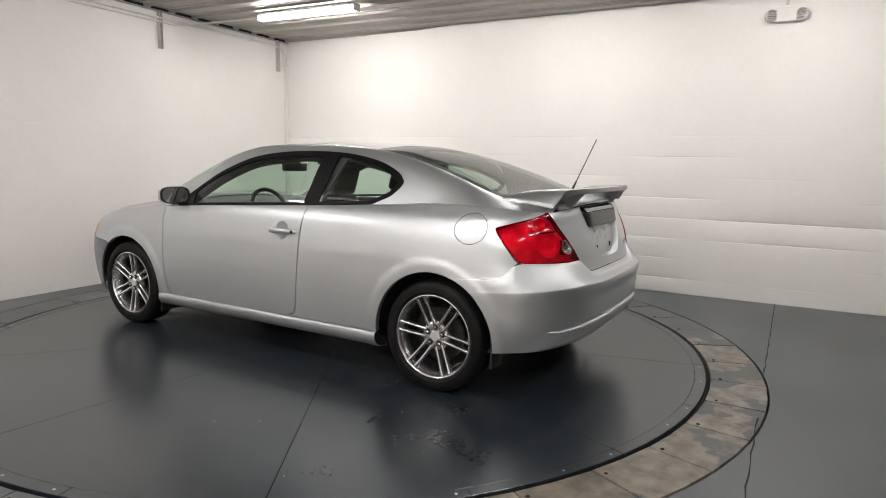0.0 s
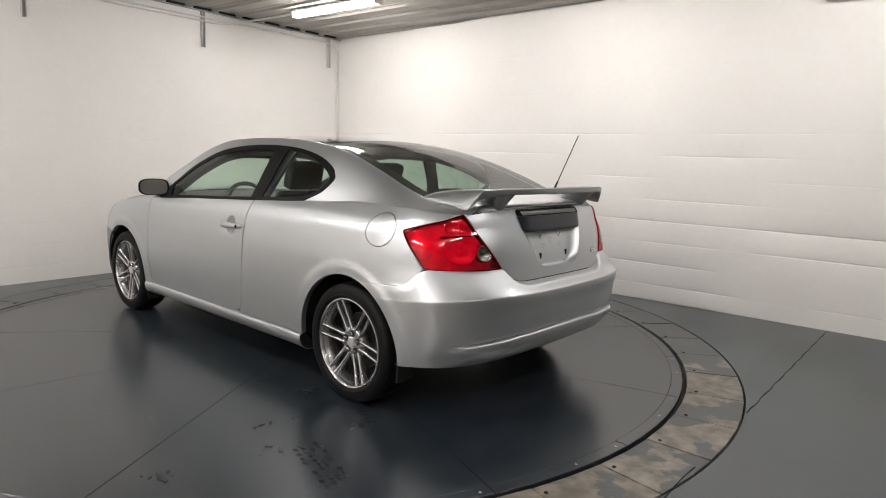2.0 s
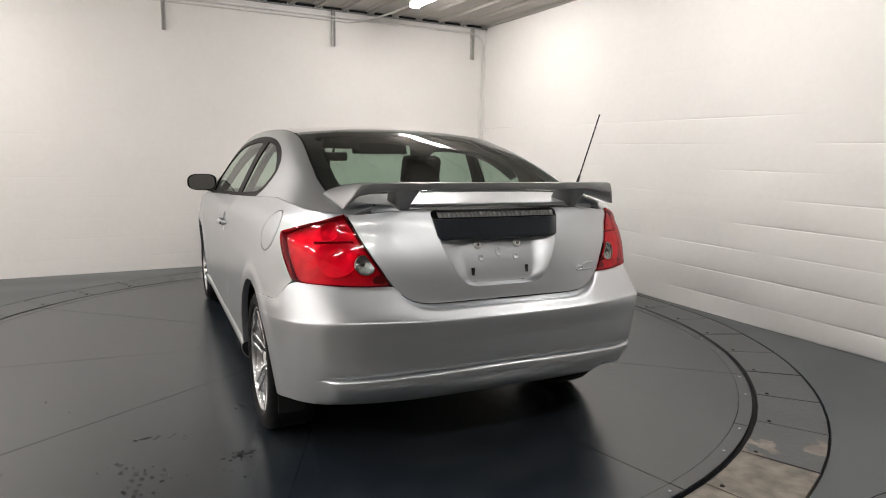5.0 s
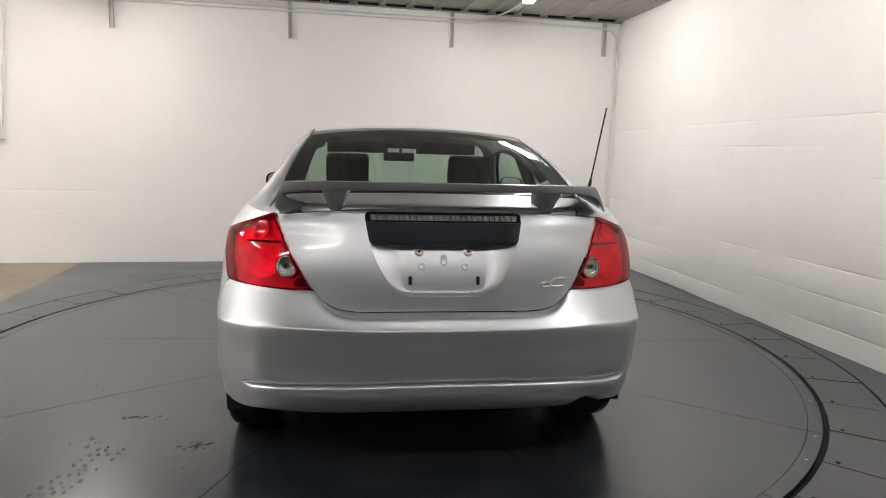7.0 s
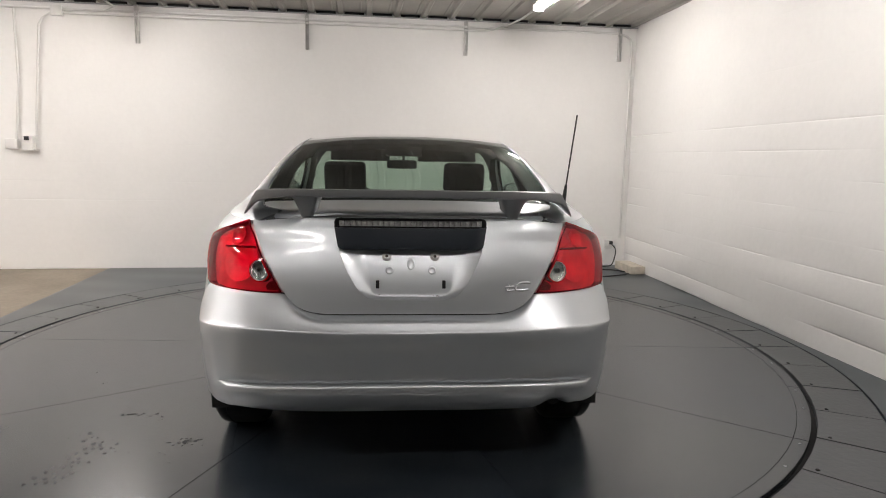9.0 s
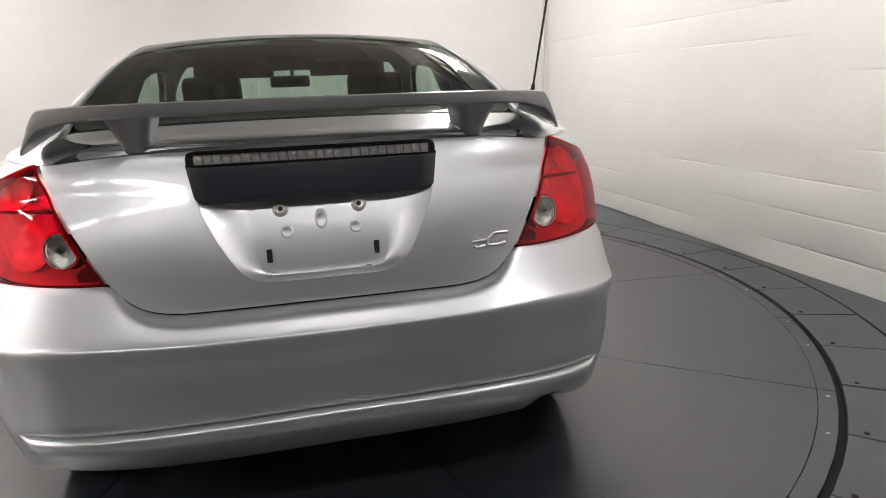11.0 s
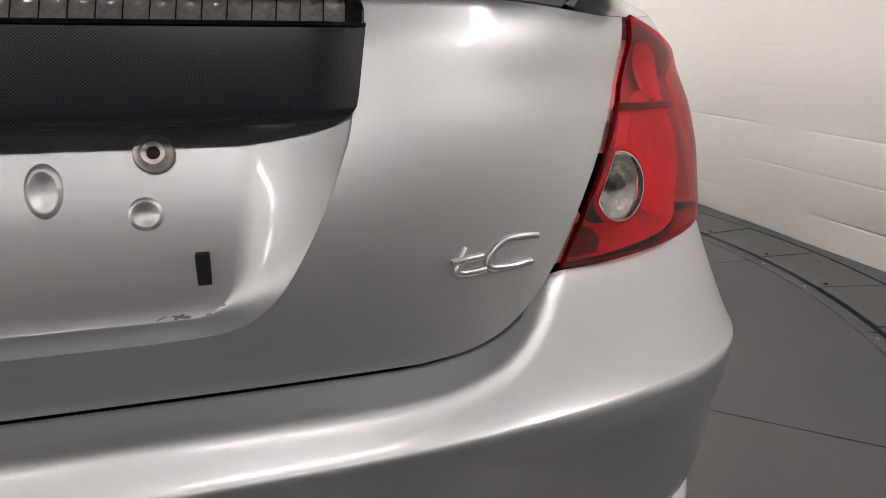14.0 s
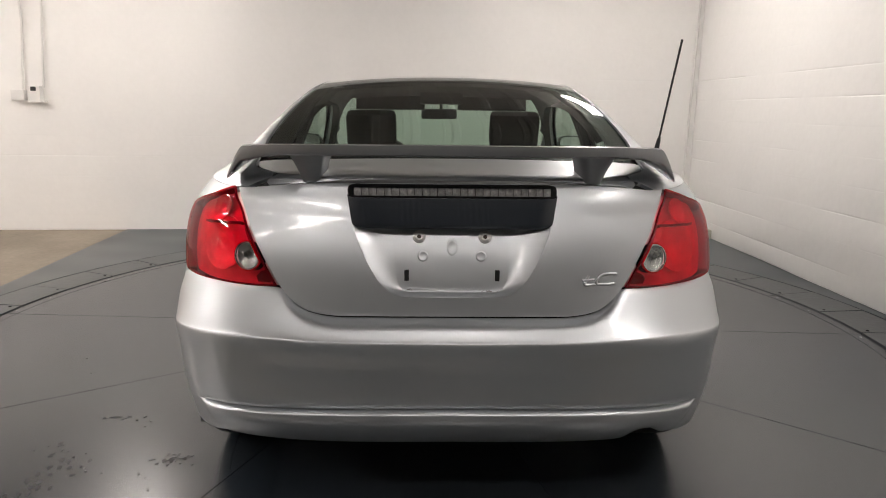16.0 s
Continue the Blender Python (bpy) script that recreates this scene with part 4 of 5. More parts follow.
        # shoulder behind the rear pillar, down to the lamp
        o = [(y, sg * WK * 1.999) for y in np.linspace(-0.335, -0.565, 10)] + [(-0.567, sg * WK * 1.35), (-0.55, sg * WK * 1.03)] + [(y, sg * WK * 1.01) for y in np.linspace(-0.53, -0.31, 9)] + [(-0.305, sg * WK * 1.03), (-0.335, sg * WK * 1.22)]
        panel("rear_shoulder", o, top, SILVER, car, step=0.025)
        # fender top
        o = [(y, sg * WK * 1.999) for y in np.linspace(2.22, 3.42, 20)] + [(y, sg * WK * 1.02) for y in np.linspace(3.42, 2.475, 20)] + [(2.472, sg * WK * 1.99)]
        panel("fender_top", o, top, SILVER, car, step=0.04)
        build_side_windows(car, sg)
        build_tail_lamp(car, sg)
        build_door_fittings(car, sg)
    # hood, windscreen, roof
    o = [(2.52, WK * w) for w in np.linspace(-0.98, 0.98, 12)] + [(y, WK * 0.98) for y in np.linspace(2.55, 3.45, 16)] + [(3.5, WK * w) for w in np.linspace(0.9, -0.9, 10)] + [(y, -WK * 0.98) for y in np.linspace(3.45, 2.55, 16)]
    panel("hood", o, top, SILVER, car, step=0.05)
    o = [(1.66, WK * w) for w in np.linspace(-0.965, 0.965, 14)] + [(y, WK * (pillar_w(y) - 0.035)) for y in np.linspace(1.7, 2.44, 24)] + [(2.49, WK * w) for w in np.linspace(1.3, -1.3, 14)] + [(y, -WK * (pillar_w(y) - 0.035)) for y in np.linspace(2.44, 1.7, 24)]
    ws = panel("windscreen", o, top, GLASS_SIDE, car, step=0.05, flange=0.004)
    ws.visible_shadow = False
    o = [(1.56, WK * w) for w in np.linspace(-0.98, 0.98, 14)] + [(1.652, WK * w) for w in np.linspace(0.96, -0.96, 14)]
    panel("roof_header", o, top, SILVER, car, step=0.03)
    for a, b in ((0.585, 1.05), (1.06, 1.552)):
        o = [(a, WK * w) for w in np.linspace(-0.985, 0.985, 14)] + [(b, WK * w) for w in np.linspace(0.985, -0.985, 14)]
        panel("roof_glass", o, top, GLASS_ROOF, car, step=0.045, label="black glass roof panel")
    base = lambda w: -0.315 - 0.02 * (1 - w * w)
    o = [(base(w), WK * w) for w in np.linspace(-0.95, 0.95, 16)] + [(y, WK * 0.985) for y in np.linspace(-0.27, 0.52, 16)] + [(0.577, WK * w) for w in np.linspace(0.97, -0.97, 14)] + [(y, -WK * 0.985) for y in np.linspace(0.52, -0.27, 16)]
    rg = panel("rear_window", o, top, GLASS_REAR, car, step=0.04, flange=0.004, label="tinted rear window")
    rg.visible_shadow = False
    inner = [(base(w) + 0.065, WK * w * 0.90) for w in np.linspace(-0.95, 0.95, 16)] + [(y, WK * 0.865) for y in np.linspace(-0.20, 0.42, 16)] + [(0.47, WK * w) for w in np.linspace(0.86, -0.86, 14)] + [(y, -WK * 0.865) for y in np.linspace(0.42, -0.20, 16)]
    panel("window_frit", o, top, BLACK_TRIM, rg, step=0.04, lift=-0.006, flange=0, holes=[inner], label="black printed border")
    build_lid(car)
    build_bumper(car)
    build_wing(car)
    build_inside(car)
    build_under(car)
    for x, y in ((-1, 0), (1, 0), (-1, AXLE), (1, AXLE)):
        build_wheel(car, x, y)
    # aerial
    base_p, tip = Vector((0.684, -0.205, 1.035)), Vector((0.682, -0.387, 1.436))
    d = tip - base_p
    a = part("aerial", tube([base_p + d * t for t in np.linspace(0.14, 1, 24)], [0.0032 + 0.0005 * (i % 2) for i in range(23)] + [0.0038], 8), BLACK_PLASTIC, car, "thin black aerial")
    part("aerial_base", tube([base_p + d * t for t in (0.0, 0.05, 0.14, 0.26, 0.28)], [0.013, 0.012, 0.0095, 0.006, 0.004], 12), BLACK_PLASTIC, a)


def build_side_windows(car, sg):
    line = flow(WINDOW_TOP + WINDOW_TAIL)
    low = lambda y: belt_z(y) + 0.018
    front = [(2.10, 0.965), (1.95, 1.068), (1.774, 1.173), (1.501, 1.272), (1.149, 1.308), (0.935, 1.304)]
    o = [on_top(y, z, sg) for y, z in line] + [(0.47, sg * WK * 1.995), (0.935, sg * WK * 1.995), (2.10, sg * WK * 1.995)]
    glass_f = [on_top(y, z, sg) for y, z in flow([(y, z - d) for (y, z), d in zip(front[1:], (0.020, 0.021, 0.022, 0.023, 0.023))])] + [on_top(0.960, 1.10, sg), on_top(0.980, low(0.980), sg)] + [on_top(y, low(y), sg) for y in np.linspace(1.05, 2.0, 12)] + [on_top(2.04, 0.985, sg)]
    glass_r = [on_top(y, z, sg) for y, z in flow([(0.815, 1.287), (0.66, 1.272), (0.535, 1.240), (0.41, 1.188), (0.350, 1.152), (0.338, 1.136), (0.355, 1.108), (0.40, 1.070), (0.46, 1.048), (0.55, 1.030), (0.75, 1.016), (0.868, 1.010)], 4)] + [on_top(0.845, 1.10, sg)]
    frame_ob = panel("window_surround", o, top, BLACK_TRIM, car, step=0.025, lift=0.001, flange=0.008, holes=[glass_f, glass_r], label="black window surround")
    for nm, gl in (("door_glass", glass_f), ("quarter_glass", glass_r)):
        ob = panel(nm, gl, top, GLASS_SIDE, frame_ob, step=0.05, lift=-0.003, flange=0)
        ob.visible_shadow = False


def build_tail_lamp(car, sg):
    inner = [(x + 0.004, z) for x, z in LID_EDGE[:5]]
    o = [at_x(sg * (x + 0.001), z) for x, z in inner]
    o += [at_x(sg * x, 0.7545) for x in (0.52, 0.58, 0.64, 0.70)]
    o += [at_y(y, z, sg) for y, z in ((-0.497, 0.756), (-0.473, 0.762), (-0.4535, 0.783), (-0.4022, 0.849), (-0.352, 0.915), (-0.3458, 0.928), (-0.354, 0.9345), (-0.43, 0.958), (-0.50, 0.981))]
    def disc(cs, cz, r, k=1.0, n=32):
        return [(cs + r * math.cos(t), cz + r * k * math.sin(t)) for t in np.linspace(0, 2 * math.pi, n, endpoint=False)]

    rx, rz = 0.5565, 0.8305

    def eye(r):
        """A round window cut straight on the side of the lid."""
        pts = []
        for t in np.linspace(0, 2 * math.pi, 44, endpoint=False):
            x, z = r * math.cos(t), r * math.sin(t)
            over = (-0.855 * x + 0.519 * z) - 0.0235 * r / 0.0365
            if over > 0:
                x, z = x + 0.855 * over, z - 0.519 * over
            pts.append(at_x(sg * (rx + x), rz + z))
        return pts
    lens = panel("tail_lamp", o, body, RED_LENS, car, step=0.02, lift=0.006, flange=0.007, holes=[eye(0.0365)], label="red tail lamp with a cut-off round clear reversing light")
    mid_s, mid_z = sum(p[0] for p in o) / len(o), sum(p[1] for p in o) / len(o)
    inset = [(mid_s + (a - mid_s) * 0.962, mid_z + (b - mid_z) * 0.962) for a, b in o]
    panel("lamp_rim", o, body, LAMP_DARK, lens, step=0.02, lift=0.001, flange=0, holes=[inset], label="dark red border of the lens")
    panel("reflector", o, body, RED_CHAMBER, lens, step=0.015, lift=-0.026, flange=0, holes=[eye(0.040)], label="faceted red chamber")
    # a big stepped bowl below, a small one above, a bar between them and a bright strip beside the lid
    for cx, cz, r in ((0.655, 0.858, 0.072), (0.665, 0.952, 0.030)):
        cs = s_of_x(sg * cx, cz)
        panel("lamp_bowl", disc(cs, cz, r), body, RED_CHAMBER, lens, step=0.008, lift=-0.013, flange=0.004,
              depth=lambda a, b, cs=cs, cz=cz, r=r: 0.013 * (1 - min(1, math.hypot(a - cs, b - cz) / r) ** 2) + 0.0010 * math.cos(math.hypot(a - cs, b - cz) / r * 13))
    bar_line = [at_x(sg * x, z) for x, z in ((0.590, 0.920), (0.65, 0.917), (0.72, 0.912))] + [at_x(sg * x, z) for x, z in ((0.72, 0.906), (0.65, 0.911), (0.588, 0.914))]
    panel("chamber_bar", bar_line, body, LAMP_DARK, lens, step=0.012, lift=-0.010, flange=0.012)
    strip = [at_x(sg * x, z) for x, z in ((0.578, 0.910), (0.596, 0.908), (0.585, 0.876), (0.563, 0.872))]
    panel("reflector_strip", strip, body, LAMP_BRIGHT, lens, step=0.012, lift=-0.006, flange=0.01)
    foot = [at_x(sg * x, z) for x, z in ((0.500, 0.800), (0.522, 0.792), (0.535, 0.778), (0.53, 0.764), (0.495, 0.764), (0.484, 0.770))]
    panel("chamber_foot", foot, body, LAMP_DARK, lens, step=0.012, lift=-0.006, flange=0)
    panel("reversing_rim", eye(0.0405), body, RED_EDGE, lens, step=0.01, lift=0.0052, flange=0.004, holes=[eye(0.0368)])
    panel("reversing_light", eye(0.0366), body, CHROME, lens, step=0.01, lift=0.0066, flange=0.006, holes=[eye(0.0356)], label="cut-off round clear reversing light")
    rev = at_x(sg * rx, rz)
    panel("reversing_bowl", eye(0.0360), body, BOWL, lens, step=0.004, lift=0.0050, flange=0,
          depth=lambda a, b: 0.015 * math.cos(min(1, math.hypot(a - rev[0], b - rev[1]) / 0.0375) * 1.57) ** 0.8 + 0.0012 * math.cos(math.hypot(a - rev[0], b - rev[1]) * 760) + 0.0007 * math.cos(9 * math.atan2(b - rev[1], a - rev[0] + 1e-9)))
    cover = panel("reversing_cover", eye(0.0358), body, CLEAR_LENS, lens, step=0.015, lift=0.0085, flange=0)
    p = body(*rev)
    part("bulb", lathe([(0.0, 0.006), (0.006, 0.004), (0.009, -0.002), (0.010, -0.010), (0.0, -0.012)], 14, Matrix.Translation((p.x + sg * 0.006, p.y + 0.006, p.z + 0.002)) @ Matrix.Rotation(radians(-90), 4, "Z")), DARK_METAL, lens)
    cover.visible_shadow = False
    lens.visible_shadow = False


HANDLE_Y, HANDLE_Z = 1.085, 0.825


def handle_cup(sg):
    return [at_y(HANDLE_Y + 0.012 + 0.054 * math.cos(t), HANDLE_Z + 0.058 * math.sin(t), sg) for t in np.linspace(0, 2 * math.pi, 28, endpoint=False)]


def build_door_fittings(car, sg):
    # pull handle over a dished cup
    yc, zc = HANDLE_Y, HANDLE_Z
    mid = at_y(yc + 0.012, zc, sg)
    h = panel("door_handle", handle_cup(sg), body, SILVER, car, step=0.008, flange=0, label="silver door handle over a dished cup",
              depth=lambda a, b: 0.022 * max(0, 1 - ((a - mid[0]) / 0.054) ** 2 - ((b - mid[1]) / 0.058) ** 2) ** 0.7)
    rows = []
    for i in range(25):
        t = i / 24
        y = yc - 0.112 + 0.224 * t
        p = body(s_of_y(y, zc, sg), zc)
        bow = math.sin(math.pi * t) ** 0.5
        th, ht = 0.010 + 0.002 * bow, (0.016 + 0.005 * t) * (0.45 + 0.55 * min(1, 6 * min(t, 1 - t)) ** 0.5)
        out = 0.002 + 0.026 * bow
        rows.append([Vector((sg * (abs(p.x) + out + th * math.cos(a)), y, zc + ht * math.sin(a))) for a in np.linspace(0, 2 * math.pi, 12, endpoint=False)])
    part("pull", grid_mesh(rows, close_u=True, caps=True), SILVER, h, smooth=60)
    p = body(s_of_y(0.995, zc, sg), zc)
    part("lock", lathe([(0, 0.006), (0.008, 0.005), (0.009, 0)], 14, Matrix.Translation((sg * (abs(p.x) + 0.03), 0.99, zc)) @ Matrix.Diagonal((sg, 1, 1, 1))), BLACK_TRIM, h)
    # mirror: a rounded cap, a black rim and the glass set into it
    tilt = Matrix.Translation((sg * 0.900, 2.05, 1.006)) @ Matrix.Rotation(radians(sg * 15), 4, "Z") @ Matrix.Rotation(radians(-3), 4, "X")

    def oval(k, y, lean=0.0):
        ring = []
        for a in np.linspace(0, 2 * math.pi, 36, endpoint=False):
            ca, sa = math.cos(a), math.sin(a)
            x, z = 0.099 * math.copysign(abs(ca) ** 0.52, ca), 0.059 * math.copysign(abs(sa) ** 0.52, sa)
            z *= 1 - 0.22 * max(0, x / 0.099) ** 3 - 0.10 * max(0, -x / 0.099) ** 3
            ring.append(tilt @ Vector((sg * (x * k - lean), y, z * k)))
        return ring
    m = part("door_mirror", grid_mesh([oval(1.0, 0.016), oval(1.005, 0.035), oval(0.97, 0.060), oval(0.86, 0.085, 0.006), oval(0.66, 0.104, 0.016), oval(0.36, 0.114, 0.026), oval(0.02, 0.117, 0.03)], close_u=True), SILVER, car, "silver and black door mirror", smooth=60)
    part("mirror_rim", grid_mesh([oval(0.995, 0.0165), oval(1.004, 0.008), oval(0.99, -0.001), oval(0.945, -0.005), oval(0.905, -0.002), oval(0.885, 0.010), oval(0.88, 0.013)], close_u=True), BLACK_TRIM, m, "black mirror rim", smooth=60)
    bm = bmesh.new()
    bm.faces.new([bm.verts.new(p) for p in oval(0.885, 0.0095)])
    part("mirror_glass", bm, MIRROR, m, "mirror glass", smooth=0)
    part("mirror_foot", box(sg * 0.80, 2.105, 0.958, 0.13, 0.07, 0.034, 0.012), BLACK_TRIM, m)
    # sail panel at the foot of the window
    o = [on_top(2.13, 0.952, sg), on_top(1.98, 1.05, sg), (1.96, sg * WK * 1.985), (2.12, sg * WK * 1.985)]
    panel("sail_panel", o, top, BLACK_TRIM, m, step=0.03, lift=0.004)


def build_lid(car):
    BED = 0.0335
    half_bed = course((0.7358, 0.085), (0.7364, 0.110), (0.7385, 0.137), (0.745, 0.160), (0.7555, 0.176), (0.7685, 0.190), (0.793, 0.2075), (0.818, 0.2225), (0.845, 0.2375), (0.88, 0.2525), (0.899, 0.2605), (0.935, 0.2685))
    mid = Vector((0.0, 0.845))

    # the pressed plate bed: a crisp outer crease that sweeps in to a flat
    def bed_loop():
        zs = [0.7358, 0.736, 0.7364, 0.737, 0.7385, 0.7415, 0.745, 0.750, 0.7555, 0.762, 0.7685] + list(np.linspace(0.78, 0.935, 12))
        side = [Vector((half_bed(z), z)) for z in zs]
        low = [Vector((x, 0.7356)) for x in np.linspace(-0.072, 0.072, 13)]
        return low + side + [Vector((x, 0.935)) for x in np.linspace(0.25, -0.25, 17)] + [Vector((-p.x, p.y)) for p in side[::-1]]

    flat = [Vector(p) for p in rounded([(-0.166, 0.931), (0.166, 0.931), (0.143, 0.749), (-0.143, 0.749)], [0.004, 0.004, 0.035, 0.035], 10)]

    def flat_point(p):
        """Where the line from the middle to p crosses the edge of the flat."""
        d = p - mid
        best = 1.0
        for a, b in zip(flat, flat[1:] + flat[:1]):
            e = b - a
            den = d.x * e.y - d.y * e.x
            if abs(den) > 1e-9:
                t = ((a.x - mid.x) * e.y - (a.y - mid.y) * e.x) / den
                u = ((a.x - mid.x) * d.y - (a.y - mid.y) * d.x) / den
                if 0 < t < 1 and -0.001 <= u <= 1.001:
                    best = min(best, t)
        return mid + d * best

    def bed_point(x, z, d):
        p = body(s_of_x(x, z), z)
        d *= 1 + 1.0 * (min(z, 0.935) - 0.835)
        return p + Vector((0, d * 0.97, -d * 0.2))
    right = [at_x(x - 0.0026, z) for x, z in flow(LID_EDGE, 5)]
    left = [(-s, z) for s, z in right]
    crest = [at_x(x, belt_z(rear_y(1.03) + 0.055 * (x / 0.6) ** 4) - 0.001) for x in np.linspace(-0.594, 0.594, 30)]
    o = crest + right + [at_x(x, 0.6852) for x in np.linspace(0.28, -0.28, 14)] + left[::-1]
    rim = [Vector(p) for p in dense(bed_loop(), 0.012)]
    hole = [at_x(p.x, p.y) for p in rim]
    lid = panel("boot_lid", o, body, SILVER, car, step=0.02, flange=0.02, holes=[hole])
    core = [flat_point(p) for p in rim]
    rows = [[bed_point(p.x, p.y, -0.0004) for p in rim]]
    for k in (0.006, 0.03, 0.08, 0.15, 0.24, 0.34, 0.45, 0.56, 0.67, 0.78, 0.88, 0.95, 1.0):
        rows.append([bed_point(*p.lerp(q, k), BED * (1 - (1 - k) ** 1.55)) for p, q in zip(rim, core)])
    for k in (0.85, 0.6, 0.3, 0.0005):
        rows.append([bed_point(*(mid + (q - mid) * k), BED) for q in core])
    part("plate_bed", grid_mesh(rows, close_u=True), SILVER, lid, "empty silver number plate bed", smooth=60)
    for dx, dz, hgt in ((-0.079, 0.843, 0.015), (0.079, 0.843, 0.015), (0.0, 0.866, 0.024)):
        p = bed_point(dx, dz, BED)
        m = Matrix.Translation((dx, p.y, p.z)) @ Matrix.Rotation(radians(-90), 4, "Z") @ Matrix.Rotation(radians(-19), 4, "Y") @ Matrix.Diagonal((1, 1, hgt / 0.015, 1))
        part("dimple", lathe([(0.0, 0.0004), (0.008, 0.0004), (0.0105, 0.0024), (0.0125, 0.0024), (0.0155, -0.0004)], 24, m), SILVER, lid, smooth=80)
    # deck in front of the crest
    o = [(-0.345 - 0.02 * (1 - w * w), WK * w) for w in np.linspace(-0.96, 0.96, 18)] + [(y, WK * 0.99) for y in np.linspace(-0.36, -0.53, 10)] + [(-0.56, WK * 1.05), (-0.572, WK * 1.6)]
    o += [(-0.585, WK * 1.999), (-0.60, WK * 1.999), (-0.613, WK * 1.2)] + [(-0.617, WK * w) for w in np.linspace(1.0, -1.0, 16)] + [(-0.613, -WK * 1.2), (-0.60, -WK * 1.999), (-0.585, -WK * 1.999)]
    o += [(-0.572, -WK * 1.6), (-0.56, -WK * 1.05)] + [(y, -WK * 0.99) for y in np.linspace(-0.53, -0.36, 10)]
    panel("lid_deck", o, top, SILVER, lid, step=0.025)
    # dark film-wrapped panel with the high brake light along its top
    def bezel(u, v):
        z = 0.913 + 0.112 * v
        x = u * (0.2675 + 0.0215 * v)
        x -= math.copysign(abs(u) ** 14, u) * (0.013 * (max(0, 0.16 - v) / 0.16) ** 2 + 0.012 * (max(0, v - 0.88) / 0.12) ** 2)
        p = body(s_of_x(x, z), z)
        bulge = (0.013 + 0.017 * min(1, v / 0.72)) * (1 - max(0, abs(u) - 0.9) / 0.1 * 0.6) - 0.012 * (max(0, v - 0.7) / 0.3) ** 2 - 0.012 * (max(0, 0.14 - v) / 0.14) ** 2.4
        return Vector((p.x, p.y - bulge, p.z))
    us = [-1, -0.99, -0.97] + list(np.linspace(-0.93, 0.93, 30)) + [0.97, 0.99, 1]
    vs = [0, 0.008, 0.02, 0.04, 0.065, 0.09, 0.12, 0.2, 0.35, 0.5, 0.65, 0.725]
    rows = [[bezel(u, v) for u in us] for v in vs]
    lip = [[p + Vector((0, 0.055, 0.012)) for p in rows[0]], [p + Vector((0, 0.010, -0.0015)) for p in rows[0]], [p + Vector((0, 0.003, -0.0012)) for p in rows[0]], rows[0]]
    pan = part("lid_panel", grid_mesh(rows), CARBON, lid, "dark woven-look panel above the plate bed", smooth=50)
    part("panel_lip", grid_mesh(lip), GLOSS_BLACK, pan, "black underside of the panel", smooth=50)
    for sgn in (-1, 1):
        part("panel_end", grid_mesh([[bezel(sgn, v) for v in vs], [bezel(sgn, v) + Vector((-sgn * 0.002, 0.05, 0)) for v in vs]]), CARBON, pan)
    frame_rows = [[bezel(u, v) + Vector((0, dy, 0)) for u in us] for v, dy in ((0.728, 0.001), (0.74, -0.002), (0.765, -0.002), (0.775, 0.006))]
    light = part("high_brake_light", grid_mesh(frame_rows), BLACK_TRIM, pan, "row of clear brake light cells in a dark frame", smooth=50)
    part("frame_top", grid_mesh([[bezel(u, v) + Vector((0, dy, 0)) for u in us] for v, dy in ((0.945, 0.006), (0.95, -0.002), (0.99, 0.0), (1.02, 0.012))]), BLACK_TRIM, light)
    for sgn in (-1, 1):
        part("frame_end", grid_mesh([[bezel(sgn * u, v) + Vector((0, dy, 0)) for u, dy in ((0.93, 0.006), (0.935, -0.002), (0.985, -0.001), (1.0, 0.01))] for v in np.linspace(0.74, 0.99, 8)]), BLACK_TRIM, light)
    n = 26
    for k in range(n):
        u0, u1 = -0.93 + 1.86 * (k + 0.03) / n, -0.93 + 1.86 * (k + 0.97) / n
        cell = []
        for v in np.linspace(0.77, 0.95, 6):
            q = (v - 0.86) / 0.09
            cell.append([bezel(u0 + (u1 - u0) * t, v) + Vector((0, 0.005 + 0.009 * (1 - q * q) * math.sin(math.pi * t), 0)) for t in np.linspace(0, 1, 6)])
        part("light_cell", grid_mesh(cell), LED_CELL, light)
    part("cell_backing", grid_mesh([[bezel(u, v) + Vector((0, 0.0065, 0)) for u in np.linspace(-0.94, 0.94, 20)] for v in (0.765, 0.775)]), GAP_BLACK, light)
    part("cell_backing", grid_mesh([[bezel(u, v) + Vector((0, 0.016, 0)) for u in np.linspace(-0.94, 0.94, 20)] for v in (0.765, 0.86, 0.955)]), GAP_BLACK, light)
    cov = part("light_cover", grid_mesh([[bezel(u, v) + Vector((0, 0.001, 0)) for u in np.linspace(-0.935, 0.935, 20)] for v in (0.765, 0.86, 0.955)]), CLEAR_LENS, light)
    cov.visible_shadow = False
    # plate bed bolts, slots and scratches
    for sgn in (-1, 1):
        z = 0.886
        p = body(s_of_x(sgn * 0.090, z), z)
        y = p.y + 0.0339
        m = Matrix.Translation((sgn * 0.090, y, z + 0.001)) @ Matrix.Rotation(radians(-90), 4, "Z") @ Matrix.Rotation(radians(-19), 4, "Y")
        nut = part("plate_nut", lathe([(0.006, -0.002), (0.006, 0.006), (0.010, 0.007), (0.013, 0.004), (0.0165, 0.003), (0.018, 0.0)], 20, m), NUT_STEEL, lid, "steel nut in the plate bed")
        part("nut_hole", lathe([(0.0, 0.002), (0.0062, 0.002)], 12, m), RUST, nut)
        z = 0.786
        p = body(s_of_x(sgn * 0.123, z), z)
        part("plate_slot", box(sgn * 0.123, p.y + 0.0330, z, 0.0125, 0.010, 0.030, 0.002, m=None), GAP_BLACK, lid, "dark slot in the plate bed")
